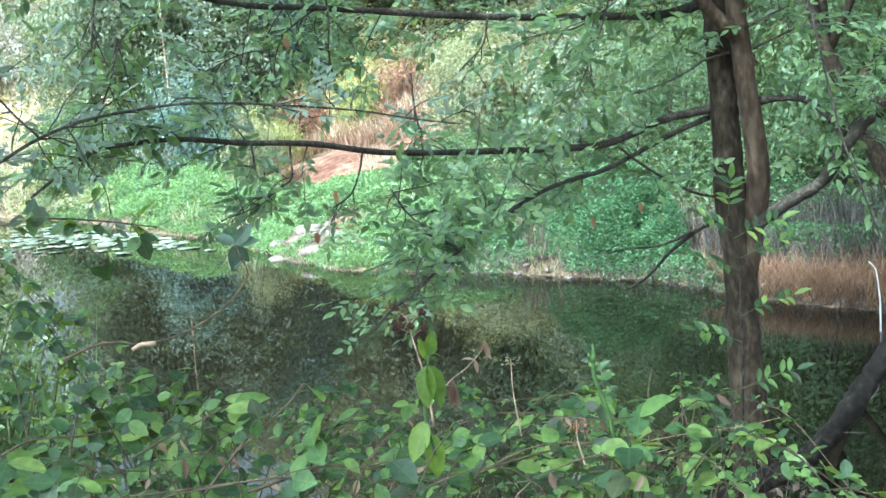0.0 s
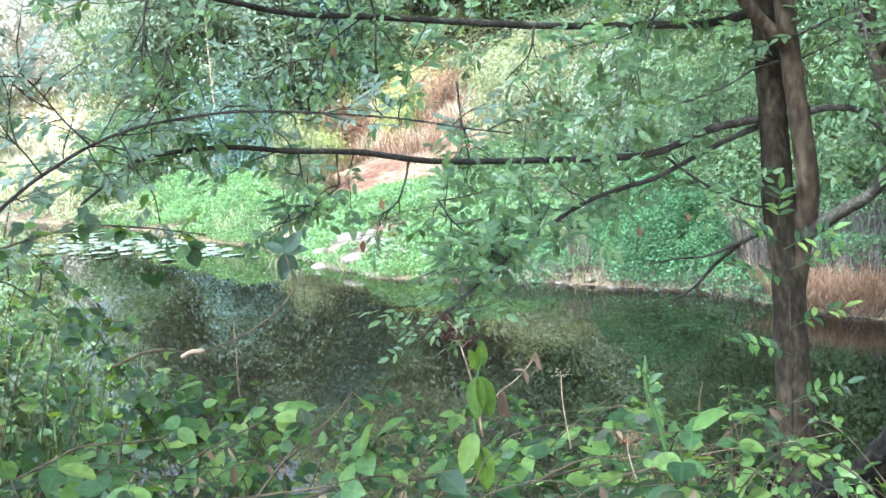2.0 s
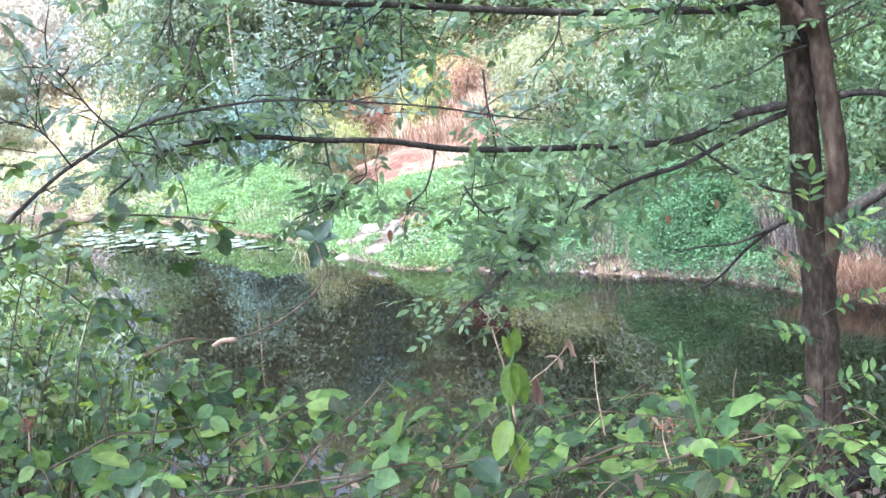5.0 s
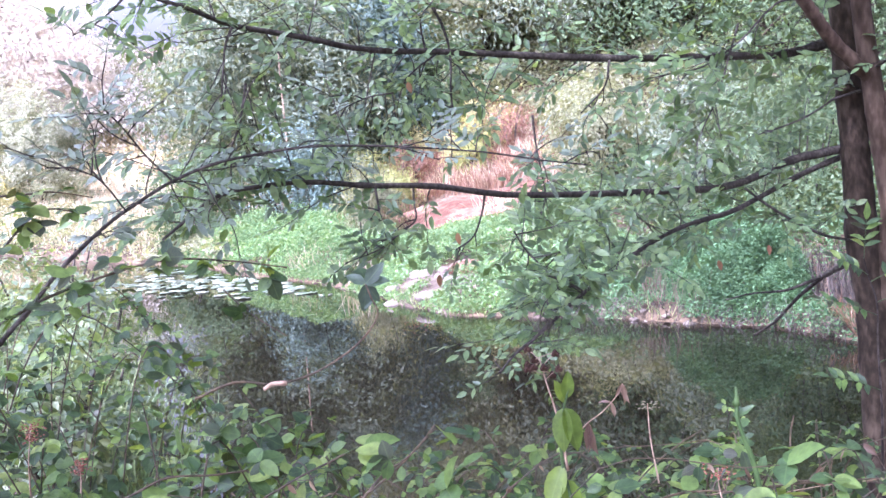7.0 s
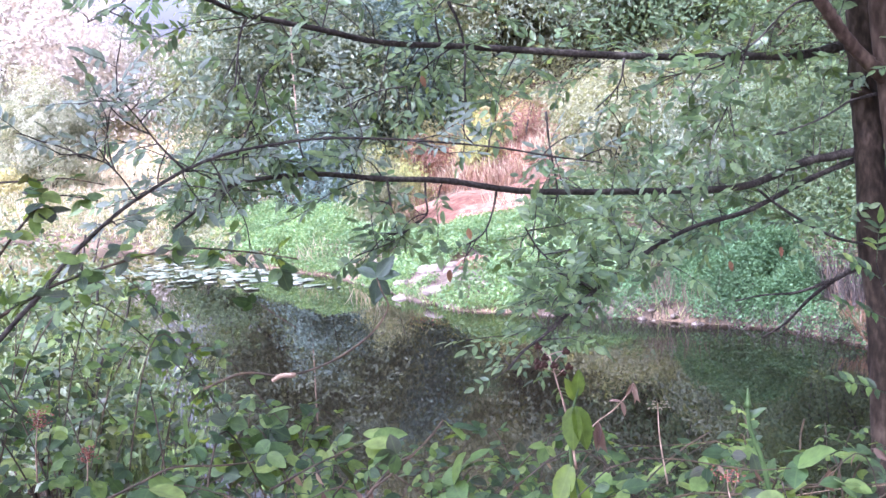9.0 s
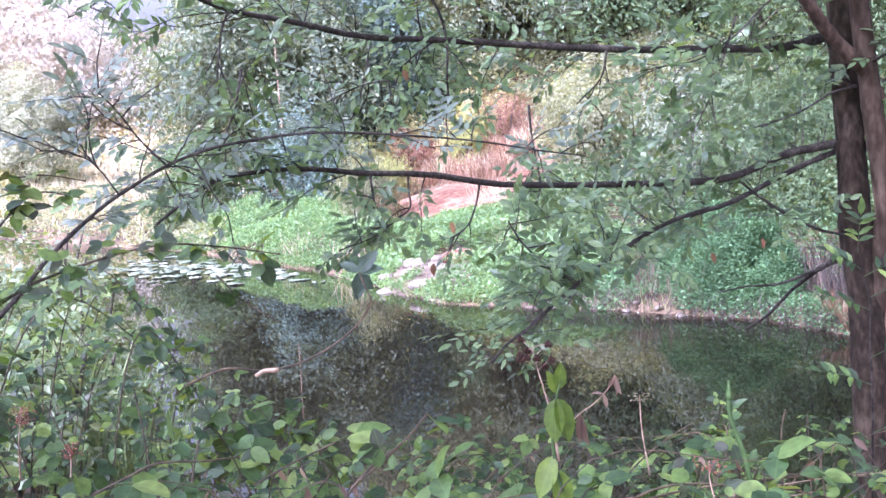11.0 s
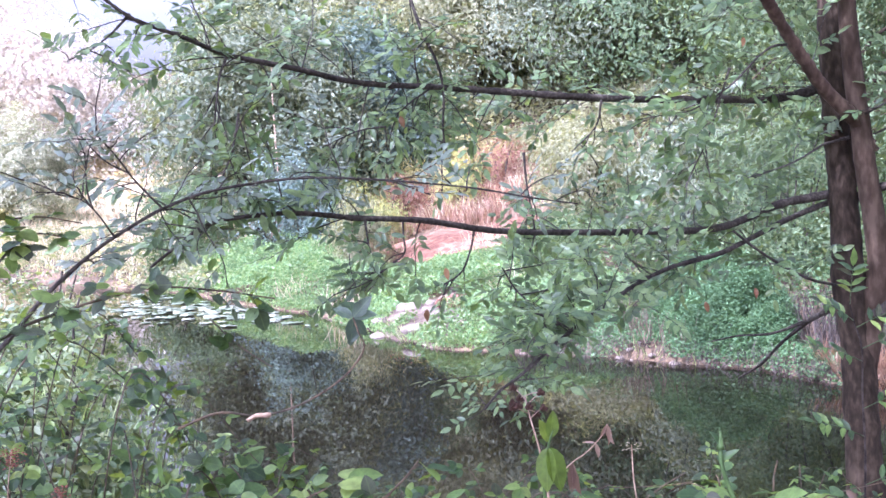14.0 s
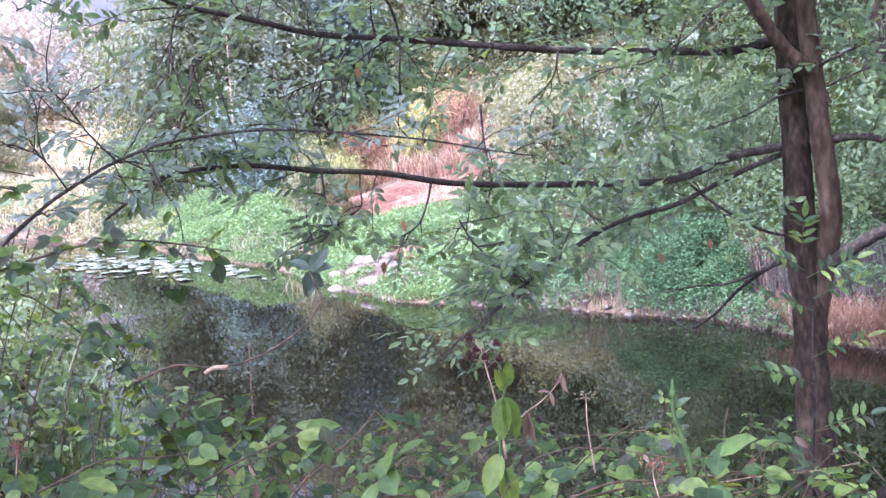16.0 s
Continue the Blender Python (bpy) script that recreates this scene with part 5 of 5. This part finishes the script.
# leaning dead limb at the water's edge
LEAN = [(2.69, 4.67, 1.59), (2.51, 4.70, 1.37), (2.39, 4.74, 1.20), (2.30, 4.78, 1.05), (2.21, 4.81, 0.90), (2.11, 4.90, 0.73), (1.99, 5.00, 0.61), (1.83, 5.10, 0.51), (1.66, 5.19, 0.32)]
lean = thing("fallen_limb", LEAN[-1], "dark dead limb leaning over the water", "dead limb")
part("limb", tubes("limb", [(smooth_path(LEAN, 60), 0.044, 0.055)], 12, 0.06), M_DEADWOOD, lean)
LEANTWIG = [(2.12, 4.90, 0.76), (2.18, 4.81, 0.84), (2.27, 4.70, 0.87)]
part("twig", tubes("twig", [(smooth_path(LEANTWIG, 10), 0.006, 0.003)], 6), M_TWIG, lean)

# pinnate sapling before the trunk
SAPLING = [(1.56, 4.26, 0.99), (1.57, 4.29, 1.12), (1.59, 4.32, 1.35), (1.60, 4.36, 1.57), (1.61, 4.38, 1.75), (1.59, 4.40, 1.85), (1.58, 4.42, 1.93)]
sap = thing("ash_sapling", SAPLING[0], "slender sapling with pale feathered leaves", "sapling")
spath = smooth_path(SAPLING, 40)
part("stem", tubes("stem", [(spath, 0.006, 0.002)], 6), M_DEADWOOD, sap)
items = []
for f, sx, ln_ in ((0.98, 0.0, 0.16), (0.85, -0.6, 0.18), (0.82, 0.8, 0.2), (0.68, 0.9, 0.24), (0.62, -0.9, 0.26), (0.48, 0.8, 0.22), (0.40, -0.9, 0.24), (0.28, 0.9, 0.22)):
    q = spath[int(f * 39)]
    d = unit(np.array([sx, -0.3, 0.35 if sx else 1.0]))
    st = smooth_path([q, q + d * ln_ * 0.5 + [0, 0, 0.01], q + d * ln_], 8)
    part("leaf_stalk", tubes("leaf_stalk", [(st, 0.002, 0.001)], 4), M_GREENSTEM, sap)
    nrm = unit(np.array([0, -0.6, 0.8]) + rng.normal(size=3) * 0.2)
    for g in (0.35, 0.55, 0.75, 0.92):
        for sd in (-1, 1):
            b = st[int(g * 7)]
            items.append((b, unit(d * 0.5 + sd * unit(np.cross(d, nrm)) + rng.normal(size=3) * 0.1), nrm, 0.065))
    items.append((st[-1], d, nrm, 0.075))
leaf_parts(one_leaf("leaflet", 0.38, L_BRAM1), items, sap, "leaflet")

# dead canes and withered leaves tangled among the near growth
tangle = thing("dead_bramble", (0.0, 2.1, 0.9), "tangle of dead brown bramble canes with withered leaves", "bramble")
wither = []
for k in range(60):
    y = rng.uniform(1.85, 2.9)
    x = y * rng.uniform(-0.42, 0.36)
    crest = 2.5 - y * rng.uniform(0.275, 0.40)
    dx = rng.normal() * 0.14 + 0.08
    p0 = np.array([x - 0.6 * dx, y + 0.05, float(land(x, y)) - 0.02])
    p1 = np.array([x, y, crest - 0.12])
    p2 = np.array([x + dx * 1.6, y + rng.normal() * 0.06, crest + rng.uniform(-0.1, 0.04)])
    path = smooth_path([p0, p1, p2], 14)
    part("cane", tubes("cane", [(path, rng.uniform(0.0018, 0.0034), 0.001)], 5, 0.05), M_CANE if k % 7 else M_DRY, tangle)
    for g in range(3):
        q = path[int(rng.integers(5, 13))]
        wither.append((q, unit(np.array([rng.normal() * 0.5, rng.normal() * 0.5, -0.9])), unit(rng.normal(size=3) + [0, -0.6, 0.2]), rng.uniform(0.02, 0.045)))
leaf_parts(one_leaf("withered_leaf", 0.42, L_WITHER1), wither, tangle, "withered_leaf")

# dried burdock with its burrs
BURDOCK = [(0.20, 2.26, 1.82), (0.19, 2.27, 1.91), (0.18, 2.27, 1.96), (0.17, 2.27, 2.00), (0.16, 2.28, 2.05)]
burdock = thing("dried_burdock", BURDOCK[0], "dried brown burdock stalk with round burrs", "burdock")
bp = smooth_path(BURDOCK, 24)
part("stalk", tubes("stalk", [(bp, 0.003, 0.0012)], 5), M_DRY, burdock)


def burr(r):
    bm = bmesh.new()
    bmesh.ops.create_icosphere(bm, subdivisions=2, radius=r)
    for i, v in enumerate(bm.verts):
        v.co *= 1.35 if i % 2 else 0.8
    me = bpy.data.meshes.new("burr")
    bm.to_mesh(me)
    bm.free()
    me.materials.append(M_BURR)
    return me


bm_ = burr(0.0066)
for k in range(10):
    a, hh = k * 2.4, k / 10
    base_p = bp[-1 - (k % 6)]
    tip = base_p + np.array([0.032 * math.cos(a), 0.018 * math.sin(a), 0.02 * math.sin(k * 1.7) + 0.006])
    part("burr_stalk", tubes("burr_stalk", [(np.array([base_p, (base_p + tip) / 2 + [0, 0, 0.002], tip]), 0.0009, 0.0007)], 4), M_DRY, burdock)
    o = new("burr", bm_)
    o.parent, o.matrix_parent_inverse = burdock, burdock.matrix_world.inverted()
    o.location = tip

# lime-coloured young plant
LIME = [(0.18, 2.01, 1.84), (0.17, 2.02, 1.90), (0.17, 2.02, 1.95), (0.18, 2.02, 2.01), (0.19, 2.02, 2.04)]
lime = thing("young_plant", LIME[0], "young plant with large lime-green leaves", "plant")
lp = smooth_path(LIME, 20)
part("stem", tubes("stem", [(lp, 0.004, 0.002)], 6), M_GREENSTEM, lime)
lime_leaf = one_leaf("leaf", 0.5, L_LIME, LEAF_BROAD)
leaf_parts(lime_leaf, [(lp[14], (-0.12, -0.2, -0.8), (-0.5, -0.9, 0.1), 0.08), (lp[14], (0.22, -0.15, -0.7), (0.5, -0.9, 0.2), 0.082), (lp[16], (0.12, -0.1, 0.7), (0.2, -0.9, 0.1), 0.05),
                       (lp[15], (-0.2, -0.1, 0.6), (0.4, -0.9, 0.1), 0.045), (lp[5], (-0.3, -0.2, -0.6), (-0.3, -0.9, 0.3), 0.08), (lp[3], (0.15, -0.2, -0.8), (0.4, -0.9, 0.3), 0.085)], lime)

# withered stalk with hanging curled leaves
WITHER = [(0.20, 2.12, 1.92), (0.23, 2.12, 1.95), (0.26, 2.12, 1.97), (0.29, 2.12, 2.00), (0.30, 2.12, 2.02)]
wither = thing("withered_plant", WITHER[0], "withered pinkish stalk with hanging brown leaves", "dead plant")
wp = smooth_path(WITHER, 20)
part("stalk", tubes("stalk", [(wp, 0.0016, 0.0010)], 5), M_DRY, wither)
curl = one_leaf("dead_leaf", 0.32, L_WITHER)
leaf_parts(curl, [(wp[19], (0.1, 0, -1), (0.6, -0.8, 0), 0.042), (wp[19], (-0.5, 0, -0.9), (0.1, -0.9, 0), 0.03), (wp[18], (0.3, -0.2, -1), (-0.6, -0.8, 0), 0.036), (wp[12], (0.2, 0, -1), (0.2, -1, 0), 0.03), (wp[12], (-0.6, 0, 0.1), (0, -0.5, 1), 0.025),
                  (wp[5], (0.05, 0, -1), (0.8, -0.6, 0), 0.06), (wp[5], (0.15, -0.1, -1), (-0.7, -0.8, 0), 0.065), (wp[5], (-0.1, -0.1, -1), (0.1, -1, 0), 0.055)], wither, "dead_leaf")

# broken pale stick among the brambles
STICK = [(-0.42, 2.42, 2.00), (-0.40, 2.42, 2.01), (-0.37, 2.42, 2.01)]
st = single("broken_stick", tubes("broken_stick", [(smooth_path(STICK, 8), 0.004, 0.0055)], 8, 0.05), M_DRY, "short broken pale stick caught in the brambles", "stick")

# bleached stake standing in the shaded shallows
STAKE = [(4.90, 9.96, 0.24), (4.90, 9.99, 0.42), (4.89, 10.02, 0.57), (4.83, 10.03, 0.65)]
stake = single("bleached_stake", tubes("bleached_stake", [(smooth_path([(STAKE[0][0], STAKE[0][1], -0.1)] + STAKE, 16), 0.009, 0.006)], 8, 0.06), M_PALE, "crooked bleached stake at the water's edge", "stake")

# unseen trees added on the near bank to throw dappled shade over the brambles
for (x, y, h, w) in ((-3.3, -0.2, 10.0, 4.8), (-6.8, -2.6, 12.0, 5.0), (-9.5, -6.0, 13.0, 5.5), (6.5, -6.0, 12.0, 7.0)):
    tree("tree", (x, y), h, w, L_FAR, "unseen leafy tree added on the near bank for shade", clumps=300, per=22, leaf=0.15, trunk_r=0.2, lobes=9, base=0.38, group="near bank wood")

# withered leaves that hang in the tree
OLDLEAF = [(1.37, 4.97, 1.94), (1.15, 4.97, 1.89), (-0.12, 4.63, 2.74), (0.03, 4.44, 2.14), (-0.05, 4.38, 1.99), (1.54, 5.65, 3.09)]
L_ORANGE = leaf_material("withered_leaf", [G(0.17, 0.08, 0.04), G(0.24, 0.13, 0.06)], 0.3, 0.6, single=True, pure=1.0)
leaf_parts(one_leaf("withered_leaf", 0.5, L_ORANGE), [(q, (0.1 + 0.2 * math.sin(k), -0.1, -1), (0.3 * math.cos(k), -0.9, 0.1), 0.05) for k, q in enumerate(OLDLEAF)], alder, "withered_leaf")


def seed_spike(name, pts, r, n, spread, material, label, category, height):
    """A dry stalk whose top is packed with small seeds."""
    t = thing(name, pts[0], label, category)
    path = smooth_path(pts, 20)
    part("stalk", tubes("stalk", [(path, 0.002, 0.001)], 5), M_DRY, t)
    bead = stone(r, n)
    bead.materials.append(material)
    inv = t.matrix_world.inverted()
    for k in range(n):
        q = path[-1] + np.array([rng.normal() * spread, rng.normal() * spread, -height * k / n + rng.normal() * 0.002])
        o = new("seed", bead)
        o.parent, o.matrix_parent_inverse = t, inv
        o.location = q
    return t


M_SEED = rough_material("red_brown_seed", [(0.3, (0.09, 0.03, 0.018)), (0.7, (0.22, 0.09, 0.055))], 120, bump=0.3, dist=0.002)
M_SEEDG = rough_material("grey_green_seed", [(0.3, (0.07, 0.065, 0.035)), (0.7, (0.18, 0.16, 0.10))], 120, bump=0.3, dist=0.002)
DOCK_A = [(-0.91, 2.34, 1.83), (-0.91, 2.35, 1.90), (-0.90, 2.36, 1.98)]
DOCK_B = [(-0.84, 2.44, 1.80), (-0.84, 2.45, 1.83), (-0.84, 2.45, 1.87)]
UMBEL = [(0.38, 2.26, 1.78), (0.37, 2.27, 1.87), (0.37, 2.28, 1.94)]
UMBEL_B = [(0.49, 2.16, 1.74), (0.48, 2.17, 1.79), (0.48, 2.17, 1.83)]
seed_spike("dock_plant", DOCK_A, 0.0026, 70, 0.011, M_SEED, "red-brown dried dock seed head", "dock", 0.04)
seed_spike("dock_plant", DOCK_B, 0.0024, 50, 0.010, M_SEED, "small red-brown dock seed head", "dock", 0.03)
seed_spike("dried_umbel", UMBEL, 0.0024, 26, 0.012, M_SEEDG, "dried grey-green umbel on a thin stalk", "umbel", 0.012)
seed_spike("dried_umbel", UMBEL_B, 0.0032, 34, 0.015, M_SEED, "brown faded flower cluster among brambles", "flower", 0.02)

# slender dead stem before the wood, and a yellowing shrub by the meadow
POLE = [(-3.89, 29.06, 2.41), (-3.91, 29.13, 3.55), (-3.93, 29.19, 4.55), (-3.91, 29.26, 5.54)]
pole = [(POLE[0][0], POLE[0][1], float(land(POLE[0][0], POLE[0][1])) - 0.1)] + POLE
single("dead_sapling", tubes("dead_sapling", [(smooth_path(pole, 24), 0.022, 0.012)], 7, 0.05), M_DRY, "slender bleached dead sapling before the wood", "sapling")
bush("yellow_shrub", (-16.9, 43.4), (0.8, 0.8, 1.0), L_YELLOW, "yellowing shrub at the meadow's edge", clumps=140, per=22, leaf=0.12, ratio=0.5)
